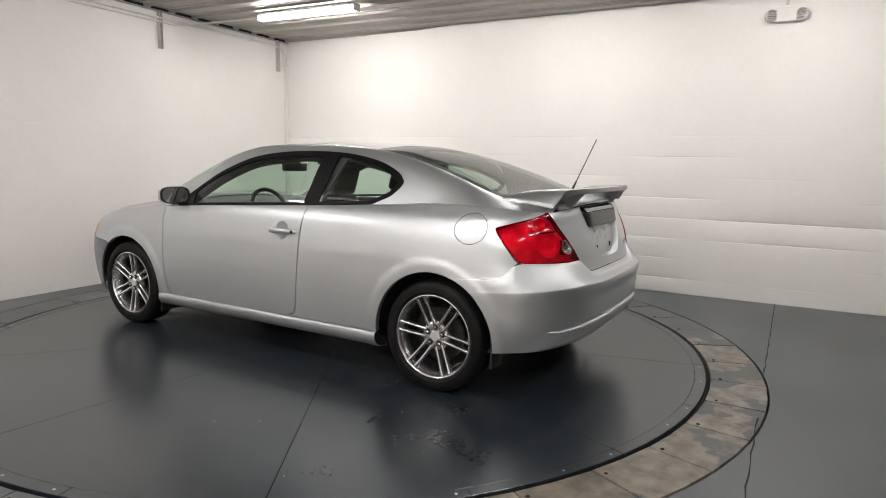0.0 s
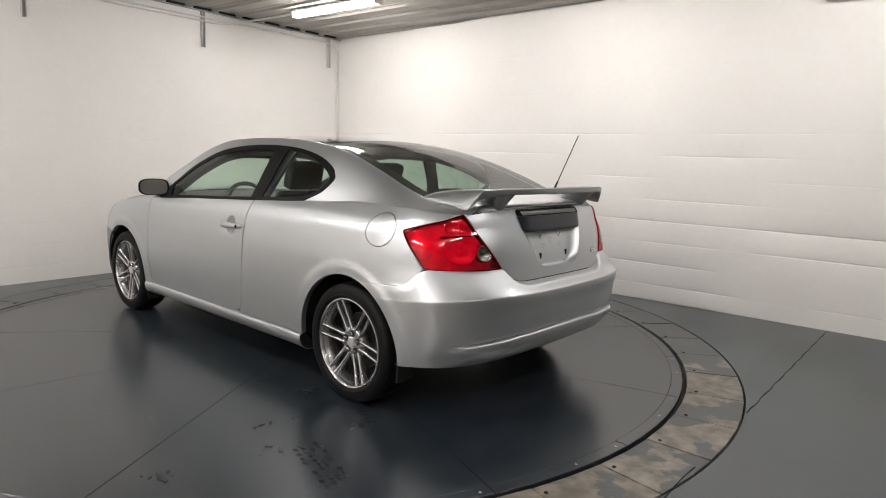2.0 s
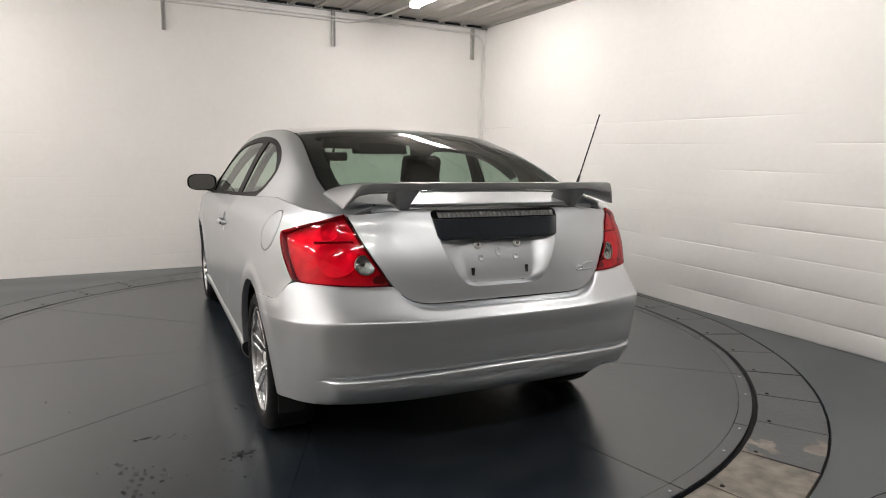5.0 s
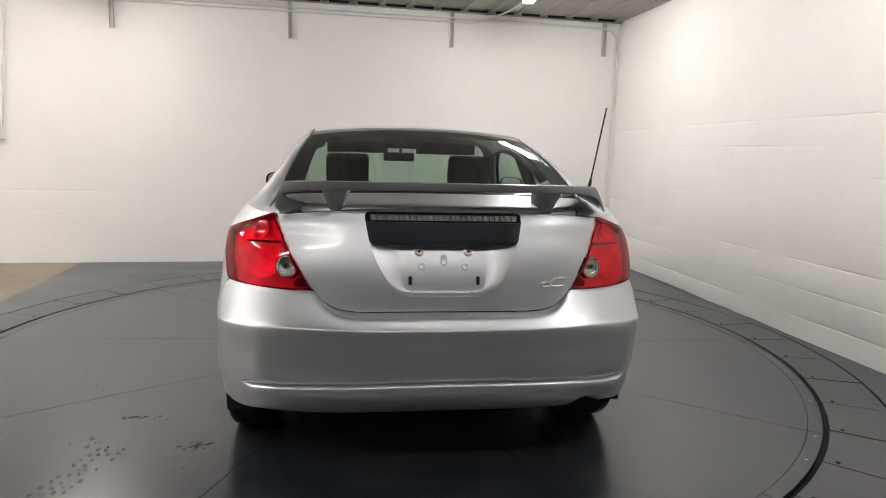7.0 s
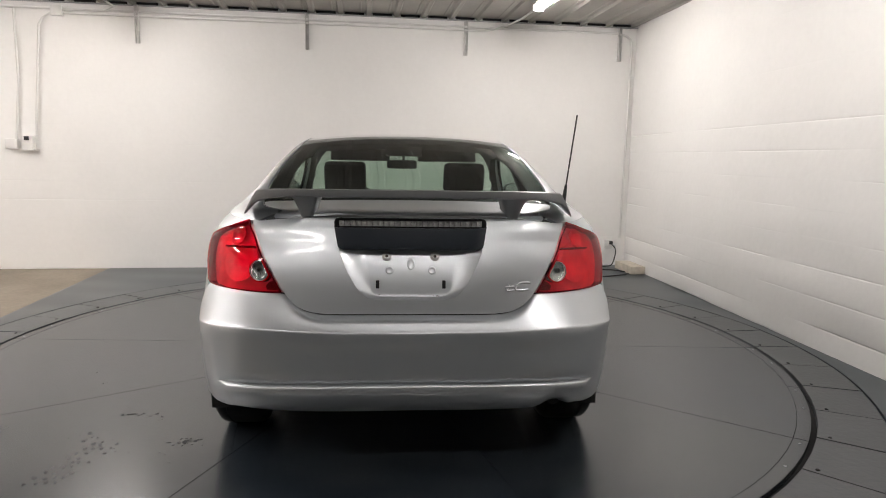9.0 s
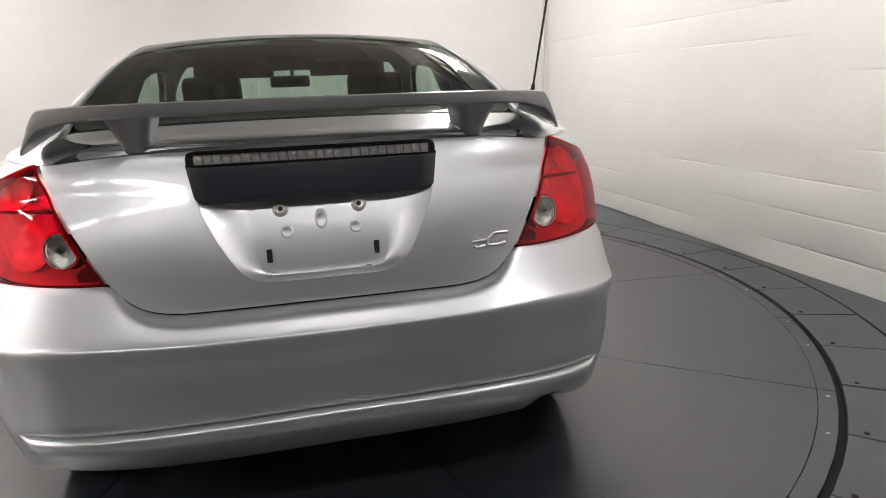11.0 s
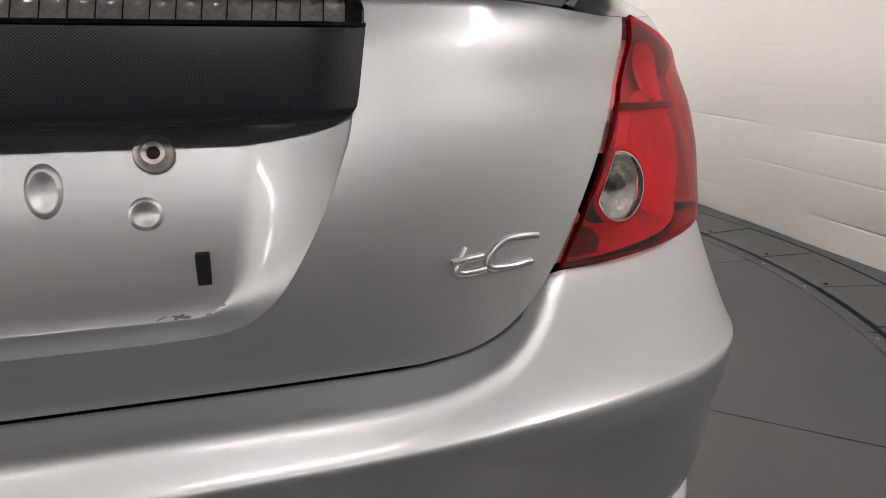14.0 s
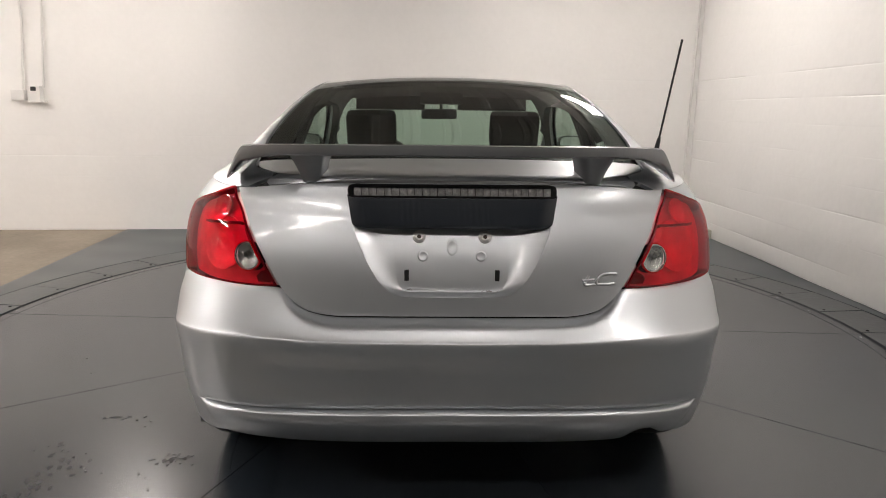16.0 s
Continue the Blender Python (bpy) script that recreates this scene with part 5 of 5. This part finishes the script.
    # scuffs near the lower edge of the bed
    rnd = random.Random(11)
    bm = bmesh.new()
    for cx, cz, n, sx, sz in ((0.148, 0.757, 9, 0.010, 0.005), (0.105, 0.752, 7, 0.020, 0.0015), (-0.120, 0.754, 5, 0.014, 0.002)):
        for _ in range(n):
            x, z = cx + rnd.gauss(0, sx * 0.6), cz + rnd.gauss(0, sz * 0.6)
            w, h, t = rnd.uniform(0.002, 0.007), rnd.uniform(0.0006, 0.0016), rnd.uniform(-0.4, 0.5)
            ring = []
            for q in range(7):
                a = 6.283 * q / 7
                u, v = w * math.cos(a), h * rnd.uniform(0.6, 1.2) * math.sin(a)
                px, pz = x + u * math.cos(t) - v * math.sin(t), z + u * math.sin(t) + v * math.cos(t)
                ring.append(bed_point(px, pz, BED * min(1.0, (1 - (1 - min(1.0, max(0.0, (pz - 0.736) / 0.013))) ** 1.55))) + Vector((0, -0.0008, 0)))
            bm.faces.new([bm.verts.new(p) for p in ring])
    tagged(part("scuffs", bm, SCUFF, lid, smooth=0), "faint dark scuffs on the plate bed", kind="stuff")
    build_badge(lid)


def build_badge(lid):
    """The model letters t and C in bright metal."""
    def stroke(pts, r, name):
        q = []
        for x, z in pts:
            p = body(s_of_x(x, z), z)
            q.append(Vector((x, p.y - 0.003, z)))
        return part(name, tube(q, r, 8), BADGE, lid, "bright metal letter", smooth=70)
    c = [(0.4460, 0.7955), (0.4340, 0.7966), (0.4205, 0.7967), (0.4085, 0.7955), (0.3980, 0.7895), (0.3905, 0.7815), (0.3885, 0.7745), (0.3925, 0.7702), (0.4020, 0.7690), (0.4193, 0.7688), (0.4380, 0.7710)]
    stroke([(p.x, p.y) for p in smooth_line([(x, z, 0) for x, z in c], 4)], 0.0037, "badge_letter")
    t = [(0.3665, 0.7925), (0.3625, 0.7850), (0.3590, 0.7785), (0.3555, 0.7718), (0.3590, 0.7687), (0.3680, 0.7684), (0.3852, 0.7697)]
    b = stroke([(p.x, p.y) for p in smooth_line([(x, z, 0) for x, z in t], 4)], 0.0038, "badge_letter")
    q = [Vector((x, body(s_of_x(x, z), z).y - 0.005, z)) for x, z in ((0.3495, 0.7806), (0.3660, 0.7822), (0.3828, 0.7836))]
    part("badge_bar", tube(q, 0.0036, 8), BADGE, b, smooth=70)


def build_bumper(car):
    def arch_y(z):
        return -math.sqrt(max(0.0, ARCH ** 2 - (z - HUB_Z) ** 2)) if z > HUB_Z else -ARCH
    cs = [math.copysign(abs(c) ** 0.92, c) for c in np.linspace(-1, 1, 141)]
    edge = course((0.0, 0.6815), (0.27, 0.6815), (0.317, 0.6825), (0.372, 0.690), (0.419, 0.710), (0.466, 0.7535), (0.55, 0.7515), (0.70, 0.7535), (0.765, 0.757), (0.80, 0.741), (0.822, 0.7065), (0.84, 0.6770), (0.90, 0.652))
    crest_of = course((0.0, 0.633), (0.3, 0.636), (0.45, 0.641), (0.57, 0.644), (0.65, 0.641), (0.72, 0.634), (0.78, 0.624), (0.9, 0.60))
    groove_of = course((0.0, 0.443), (0.4, 0.438), (0.62, 0.425), (0.69, 0.416), (0.735, 0.402), (0.77, 0.385), (0.9, 0.37))
    low_of = course((0.0, 0.307), (0.5, 0.303), (0.72, 0.290), (0.82, 0.276), (0.88, 0.262))
    cols = []
    for c in cs:
        def at(z, out=0.0):
            e = s_of_y(arch_y(min(z, 0.6555)), z)
            p = body(c * e, z)
            if out:
                n = Vector((p.x * 0.35, p.y - 0.2, 0)).normalized()
                p = p + n * out
            return p

        def shift(z, k, out=0.0):
            p = at(z, out)
            w = min(1.0, max(0.0, (0.85 - abs(p.x)) / 0.25))
            return p + Vector((0, -0.019 * k * w * w * (3 - 2 * w), 0))

        def level(line, z):
            for _ in range(12):
                z = 0.5 * z + 0.5 * line(abs(at(z).x))
            return z
        zt, zg, zl = level(edge, 0.72), level(groove_of, 0.45), level(low_of, 0.35)
        x = abs(at(zg).x)
        if c > 0:
            zl += 0.03 * math.exp(-((at(0.4).x - 0.585) / 0.058) ** 4)
        T, A, C = at(zt, -0.002), at(0.757), shift(level(crest_of, 0.64), 1.0, 0.003)
        flat = Vector((C.x - A.x, C.y - A.y))
        run = flat.length
        u0 = min(0.6, max(0.0, Vector((T.x - A.x, T.y - A.y)).dot(flat) / run ** 2))
        soft = 0.0016 + 0.0012 * min(1, max(0, (0.74 - zt) / 0.05))
        side = min(1.0, max(0.0, (abs(c) - 0.76) / 0.16))
        side = side * side * (3 - 2 * side)
        col = [T + Vector((-T.x * 0.02, 0.02, -0.012)), T]
        for v in (0.06, 0.14, 0.24, 0.34, 0.44, 0.54, 0.63, 0.71, 0.78, 0.84, 0.89, 0.93, 0.96, 0.98, 0.993, 1.0):
            u = u0 + (1 - u0) * v
            q = 1 - (1 - u) ** 1.15
            z1 = 0.757 - (0.757 - C.z) * q
            z2 = zt - 0.30 * (u - u0) * run - 0.0015 * min(1, v * 6)
            z = -soft * math.log(math.exp(-(z1 - C.z) / soft) + math.exp(-(z2 - C.z) / soft)) + C.z if v < 1 else C.z
            p = Vector((T.x + (C.x - T.x) * v, T.y + (C.y - T.y) * v, min(z, T.z)))
            col.append(p.lerp(shift(zt + (C.z - zt) * v, v * v, 0.003 * v), side) if side else p)
        zc = C.z
        col += [shift(zc - dz, k, o) for dz, o, k in ((0.004, 0.0042, 1.02), (0.010, 0.0045, 1.0), (0.025, 0.0045, 0.95), (0.05, 0.002, 0.85))]
        for t in (0.35, 0.5, 0.65, 0.8, 0.92):
            col.append(shift(zc + (zg - zc) * t, 0.85 * (1 - t), 0.0))
        A = min(1, max(0, (0.728 - x) / 0.05))
        A = A * A * (3 - 2 * A)
        col += [at(zg + 0.004, 0.0), at(zg + 0.001, -0.002 * A), at(zg - 0.001, -0.011 * A), at(zg - 0.006 * A - 0.001, -0.010 * A), at(zg - 0.009 * A - 0.002, 0.010 * A), at(zg - 0.014 * A - 0.003, 0.016 * A)]
        for t, o in ((0.38, 0.016), (0.55, 0.012), (0.75, 0.003), (0.93, -0.010)):
            col.append(at(zg + (zl - zg) * t, o * A - 0.004 * t))
        L = at(zl, -0.026)
        col += [L, L + Vector((-L.x * 0.05, 0.05, -0.006)), L + Vector((-L.x * 0.10, 0.13, 0.004))]
        cols.append(col)
    part("rear_bumper", grid_mesh(cols), SILVER, car, smooth=55)
    # exhaust
    e = part("exhaust_tip", tube([(0.575, y, 0.312) for y in (-0.30, -0.54, -0.60)], [0.024, 0.026, 0.028], 18), DARK_METAL, car, "dark steel exhaust tip")
    part("exhaust_bore", lathe([(0.0, 0.002), (0.023, 0.002)], 18, Matrix.Translation((0.575, -0.60, 0.312)) @ Matrix.Rotation(radians(-90), 4, "Z")), GAP_BLACK, e)


def build_wing(car):
    fy = course((0.0, -0.555), (0.3, -0.545), (0.42, -0.515), (0.50, -0.44), (0.56, -0.36), (0.60, -0.31), (0.62, -0.285))
    ry = course((0.0, -0.722), (0.25, -0.712), (0.42, -0.686), (0.53, -0.648), (0.57, -0.628), (0.60, -0.605), (0.62, -0.585))
    fz = course((0.0, 1.118), (0.4, 1.115), (0.5, 1.113), (0.56, 1.105), (0.60, 1.090), (0.62, 1.074))
    rz = course((0.0, 1.139), (0.4, 1.137), (0.53, 1.133), (0.562, 1.130), (0.58, 1.110), (0.60, 1.078), (0.62, 1.044))
    th = course((0.0, 0.032), (0.42, 0.032), (0.5, 0.036), (0.56, 0.046), (0.585, 0.034), (0.62, 0.012))
    rows = []
    xs = list(np.linspace(0, 0.5, 22)) + list(np.linspace(0.515, 0.62, 16))
    for x in [-v for v in xs[:0:-1]] + xs:
        a = abs(x)
        f, r = Vector((x, fy(a), fz(a))), Vector((x, ry(a), rz(a)))
        t = th(a)
        ring = []
        for u, up in ((0, 0), (0.03, 0.3), (0.15, 0.5), (0.45, 0.45), (0.8, 0.12), (0.95, 0.02), (1.0, -0.10), (1.0, -0.5), (0.985, -0.85), (0.93, -0.98), (0.75, -0.86), (0.45, -0.5), (0.15, -0.30), (0.03, -0.2)):
            p = f.lerp(r, u)
            k = t * (0.35 + 0.65 * u) if up < 0 else 0.014 * (1 if a < 0.55 else 0.7)
            ring.append(p + Vector((0, 0, up * k)))
        rows.append(ring)
    w = part("rear_wing", grid_mesh(rows, close_u=True, caps=True), SILVER_SHADE, car, "silver rear wing on two struts", smooth=50)
    for sg in (-1, 1):
        rows = []
        for i in range(9):
            t = i / 8
            z = 1.028 + 0.088 * t
            hw = 0.030 + 0.030 * t ** 1.5
            hy = 0.085 - 0.012 * t
            yc = -0.520 - 0.085 * t
            ring = []
            for a in np.linspace(0, 2 * math.pi, 24, endpoint=False):
                ca, sa = math.cos(a), math.sin(a)
                ring.append(Vector((sg * (0.388 - 0.002 * t) + hw * math.copysign(abs(ca) ** 0.6, ca), yc + hy * math.copysign(abs(sa) ** 0.8, sa), z)))
            rows.append(ring)
        part("wing_strut", grid_mesh(rows, close_u=True, caps=True), SILVER_SHADE, w, smooth=60)


def build_inside(car):
    # inner shell that closes the cabin and the panel gaps
    for sg in (-1, 1):
        rows = []
        for y in np.linspace(-0.55, 3.3, 60):
            zb = belt_z(y)
            col = []
            for t in np.linspace(0, 1, 8):
                z = 0.30 + (zb - 0.02 - 0.30) * t
                if math.hypot(y, z - HUB_Z) < ARCH + 0.02 or math.hypot(y - AXLE, z - HUB_Z) < ARCH + 0.02:
                    cy = 0 if y < 1.3 else AXLE
                    z = HUB_Z + math.sqrt(max(0, (ARCH + 0.02) ** 2 - (y - cy) ** 2)) * 1.0 + 0.02 * t
                    z = min(z, zb - 0.02)
                p = body(s_of_y(y, z, sg), z)
                col.append(Vector((p.x - sg * 0.05, p.y + 0.04 * (y < 0), z)))
            rows.append(col)
        part("inner_side", grid_mesh(rows), PLASTIC, car, smooth=60)
        # wheel house liner
        for cy in (0.0, AXLE):
            rows = [[Vector((sg * x, cy + (ARCH + 0.012) * math.cos(a), HUB_Z + (ARCH + 0.012) * math.sin(a))) for x in (0.83, 0.78, 0.70, 0.60)] for a in np.linspace(radians(4), radians(176), 40)]
            rows2 = [[r[-1] for r in rows], [Vector((sg * 0.58, cy, HUB_Z)) for r in rows]]
            bm = grid_mesh(rows)
            grid_mesh(rows2, bm=bm)
            part("wheel_liner", bm, UNDER, car)
        # headliner rails and pillars inside
        rows = []
        for y in np.linspace(0.30, 2.05, 30):
            zt = course(*sorted(WINDOW_TOP))(y)
            w0 = w_of_z(y, zt - 0.02)
            rows.append([top(y, sg * WK * w0) + Vector((-sg * 0.070, 0, -0.048))] + [top(y, sg * WK * w) + Vector((-sg * 0.03, 0, -0.03)) for w in (w0, w0 - 0.1, 0.5 * w0 + 0.5 * pillar_w(y) - 0.05, pillar_w(y) - 0.05 - 0.05 * (y < 1.6))])
        part("roof_rail", grid_mesh(rows), PLASTIC, car)
        for y0, y1 in ((0.955, 0.835),):
            rows = []
            for t in np.linspace(0, 1, 8):
                z = 0.95 + 0.33 * t
                y = y0 + (y1 - y0) * t
                p = top(y, sg * WK * w_of_z(y, max(z, belt_z(y) + 0.01)))
                rows.append([p + Vector((-sg * 0.03, dy, 0)) for dy in (-0.07, 0.02)] + [p + Vector((-sg * 0.06, dy, 0)) for dy in (0.01, -0.06)])
            part("pillar_trim", grid_mesh(rows, close_u=True), PLASTIC, car)
        # rear pillar trim
        rows = [[top(y, sg * WK * w) + Vector((-sg * 0.035, 0, -0.025)) for w in (1.02, 1.3, 1.65, 1.97)] for y in np.linspace(-0.28, 0.29, 10)]
        part("rear_pillar_trim", grid_mesh(rows), CABIN_GREY, car)
    # headliner
    rows = [[top(y, WK * w) + Vector((0, 0, -0.035)) for w in np.linspace(-1.0, 1.0, 12)] for y in np.linspace(0.56, 1.66, 14)]
    part("headliner", grid_mesh(rows), CABIN_GREY, car)
    # parcel shelf, dashboard, steering wheel, mirror, seats
    rows = [[Vector((x, y, 0.985 - 0.02 * (y > 0.2))) for x in np.linspace(-0.70, 0.70, 8)] for y in np.linspace(-0.34, 0.42, 6)]
    part("parcel_shelf", grid_mesh(rows), PLASTIC, car)
    rows = [[Vector((x, y, z - 0.03 * abs(x))) for x in np.linspace(-0.72, 0.72, 14)] for y, z in ((1.82, 0.62), (1.83, 0.80), (1.87, 0.905), (1.95, 0.945), (2.1, 0.955), (2.45, 0.955))]
    part("dashboard", grid_mesh(rows), PLASTIC, car)
    m = Matrix.Translation((-0.36, 1.70, 0.885)) @ Matrix.Rotation(radians(90 - 24), 4, "X")
    ring = [m @ Vector((0.170 * math.cos(a), 0.170 * math.sin(a), 0)) for a in np.linspace(0, 2 * math.pi, 41)]
    sw = part("steering_wheel", tube(ring, 0.015, 10), PLASTIC, car, smooth=60)
    part("wheel_boss", box(0, 0, -0.01, 0.13, 0.12, 0.05, 0.03, m=m), PLASTIC, sw)
    for a in (0, 180, 270):
        part("wheel_spoke", box(0.11, 0, -0.01, 0.15, 0.04, 0.015, 0.005, m=m @ Matrix.Rotation(radians(a), 4, "Z")), PLASTIC, sw)
    im = part("cabin_mirror", box(0, 0, 0, 0.225, 0.045, 0.064, 0.022, m=Matrix.Translation((-0.012, 1.79, 1.203)) @ Matrix.Rotation(radians(-6), 4, "Z"), seg=3), BLACK_PLASTIC, car, "black rear-view mirror")
    part("mirror_stem", tube([(0.0, 1.80, 1.21), (0.0, 1.79, 1.25), (0, 1.75, 1.305)], 0.010, 8), BLACK_PLASTIC, im)
    for sx in (-0.31, 0.31):
        part("sun_visor", box(0, 0, 0, 0.42, 0.02, 0.085, 0.009, m=Matrix.Translation((sx, 1.66, 1.268)) @ Matrix.Rotation(radians(-20), 4, "X"), seg=3), CABIN_GREY, car)
    part("map_light", box(0.0, 1.63, 1.300, 0.26, 0.10, 0.078, 0.02), CABIN_GREY, car)
    for sx in (-0.37, 0.37):
        seat(car, sx)
    bench = part("rear_seat", box(0, 0.62, 0.48, 1.16, 0.46, 0.16, 0.06, seg=3), CLOTH, car, "dark cloth rear seat")
    for sx in (-0.31, 0.31):
        part("back_cushion", box(sx, 0.40, 0.74, 0.56, 0.13, 0.50, 0.05, seg=3), CLOTH, bench)
        part("head_rest", box(sx, 0.36, 1.02, 0.24, 0.08, 0.10, 0.035, seg=3), CLOTH, bench)


def seat(car, sx):
    lean = Matrix.Translation((sx, 1.22, 0.40)) @ Matrix.Rotation(radians(16), 4, "X")
    b = part("front_seat", box(sx, 1.44, 0.40, 0.50, 0.52, 0.16, 0.05, seg=3), CLOTH, car, "dark cloth front seat with head rest")
    rows = []
    for t in np.linspace(0, 1, 14):
        hw = 0.255 - 0.05 * t ** 3 - 0.03 * (t > 0.95)
        d = 0.065 - 0.02 * t
        rows.append([lean @ Vector((hw * math.copysign(abs(math.cos(a)) ** 0.5, math.cos(a)), d * math.copysign(abs(math.sin(a)) ** 0.7, math.sin(a)), 0.64 * t)) for a in np.linspace(0, 2 * math.pi, 20, endpoint=False)])
    part("seat_back", grid_mesh(rows, close_u=True, caps=True), CLOTH, b, smooth=60)
    part("head_rest", box(0, 0.012, 0.755, 0.255, 0.095, 0.185, 0.046, m=lean, seg=4), CLOTH, b)
    for dx in (-0.06, 0.06):
        part("rest_post", tube([lean @ Vector((dx, 0, 0.60)), lean @ Vector((dx, 0, 0.70))], 0.007, 8), CHROME, b)


def build_under(car):
    bm = box(0, 1.45, 0.26, 1.30, 3.5, 0.12, 0.03)
    part("underbody", bm, UNDER, car)
    rows = [[Vector((x, y, z)) for x in np.linspace(-0.62, 0.62, 10)] for y, z in ((-0.69, 0.40), (-0.65, 0.34), (-0.45, 0.30), (-0.20, 0.29))]
    part("rear_undertray", grid_mesh(rows), UNDER, car)
    for sg in (-1, 1):
        # flap behind each wheel
        part("mud_flap", box(sg * 0.775, -ARCH + 0.012, 0.285, 0.11, 0.014, 0.19, 0.005), UNDER, car)
        part("mud_flap", box(sg * 0.765, AXLE - ARCH - 0.005, 0.225, 0.17, 0.012, 0.16, 0.004), UNDER, car)
    part("front_tray", box(0, 3.15, 0.30, 1.1, 0.6, 0.22, 0.05), UNDER, car)


def build_wheel(car, side, y):
    r = 0.312
    turn = 8 if y == 0 else 33
    m = Matrix.Translation((side * 0.745, y, r)) @ Matrix.Diagonal((side, 1, 1, 1)) @ Matrix.Rotation(radians(turn), 4, "X")
    # rim barrel and lip; local x points outward
    rim = [(0.196, -0.08), (0.203, 0.03), (0.209, 0.055), (0.219, 0.078), (0.2275, 0.0875), (0.2345, 0.0905), (0.2365, 0.094), (0.2350, 0.0985), (0.2300, 0.0995), (0.2250, 0.0960), (0.2205, 0.086), (0.2185, 0.074)]
    bm = lathe(rim, 72, m)
    # twelve spokes in six pairs
    spokes = []
    for k in range(6):
        for d in (-1, 1):
            rows = []
            for t in np.linspace(0, 1, 8):
                rad = 0.060 + (0.2235 - 0.060) * t
                off = d * (0.0205 + 0.0045 * t)
                hw = 0.0088 - 0.0010 * math.sin(math.pi * t) + 0.0035 * t ** 4 + 0.003 * (1 - t) ** 3
                xo = 0.070 + 0.022 * t ** 1.5
                a = radians(60 * k)
                e1, e2 = Vector((0, math.cos(a), math.sin(a))), Vector((0, -math.sin(a), math.cos(a)))
                c = e1 * rad + e2 * off
                rows.append([m @ (c + e2 * hw * u + Vector((xo + v, 0, 0))) for u, v in ((-1, -0.034), (-1, -0.009), (-0.72, -0.002), (-0.3, 0.0), (0.3, 0.0), (0.72, -0.002), (1, -0.009), (1, -0.034))])
            spokes.append(grid_mesh(rows, close_u=True, caps=True))
    w = part("wheel", bm, ALLOY, car, "double-spoke alloy wheel", smooth=45)
    for sp in spokes:
        part("spoke", sp, ALLOY, w, smooth=45)
    part("hub", lathe([(0.0, 0.066), (0.034, 0.067), (0.056, 0.067), (0.070, 0.0665), (0.078, 0.064), (0.084, 0.056), (0.087, 0.03)], 40, m), ALLOY, w)
    ty = [(0.2340, 0.090), (0.238, 0.100), (0.247, 0.106), (0.252, 0.1085), (0.255, 0.1068), (0.262, 0.1085), (0.280, 0.107), (0.296, 0.100), (0.306, 0.090), (0.3105, 0.078), (0.312, 0.060), (0.312, 0.052), (0.306, 0.051), (0.306, 0.044), (0.312, 0.043), (0.3125, 0.0),
          (0.312, -0.07), (0.300, -0.095), (0.262, -0.105), (0.2, -0.09)]
    part("tyre", lathe(ty, 72, m), RUBBER, w, smooth=50)
    part("brake_disc", lathe([(0.0, 0.02), (0.08, 0.02), (0.082, 0.01), (0.148, 0.01), (0.148, -0.01), (0.0, -0.01)], 40, m), DARK_METAL, w)
    part("brake_caliper", box(0.0, 0.10, 0.09, 0.06, 0.06, 0.12, 0.012, m=m), DARK_METAL, w)
    part("hub_back", lathe([(0.0, -0.05), (0.19, -0.05)], 40, m), UNDER, w)
    star = [Vector((0, rr * math.cos(q), rr * math.sin(q))) for k in range(10) for rr, q in (((0.031, 0.024)[k % 2], radians(36 * k + 12 + 36)),)]
    star = [m @ p for p in star]
    out = (m.to_3x3() @ Vector((1, 0, 0)))
    mid = sum(star, Vector()) / 10
    part("centre_cap", grid_mesh([[p + out * 0.064 for p in star], [p + out * 0.074 for p in star], [mid + (p - mid) * 0.88 + out * 0.078 for p in star]], close_u=True, caps=True), CAP_SILVER, w, smooth=30)
    for k in range(5):
        a = radians(72 * k + 12)
        part("nut_pocket", lathe([(0.0, 0.0676), (0.0135, 0.0676), (0.0160, 0.0690), (0.0172, 0.0672)], 20, m @ Matrix.Translation((0, 0.049 * math.cos(a), 0.049 * math.sin(a)))), GAP_BLACK, w)
        part("lug_nut", lathe([(0.0, 0.080), (0.0055, 0.079), (0.0078, 0.076), (0.0092, 0.072), (0.0092, 0.055)], 12, m @ Matrix.Translation((0, 0.050 * math.cos(a), 0.050 * math.sin(a)))), CHROME, w)


build_car()
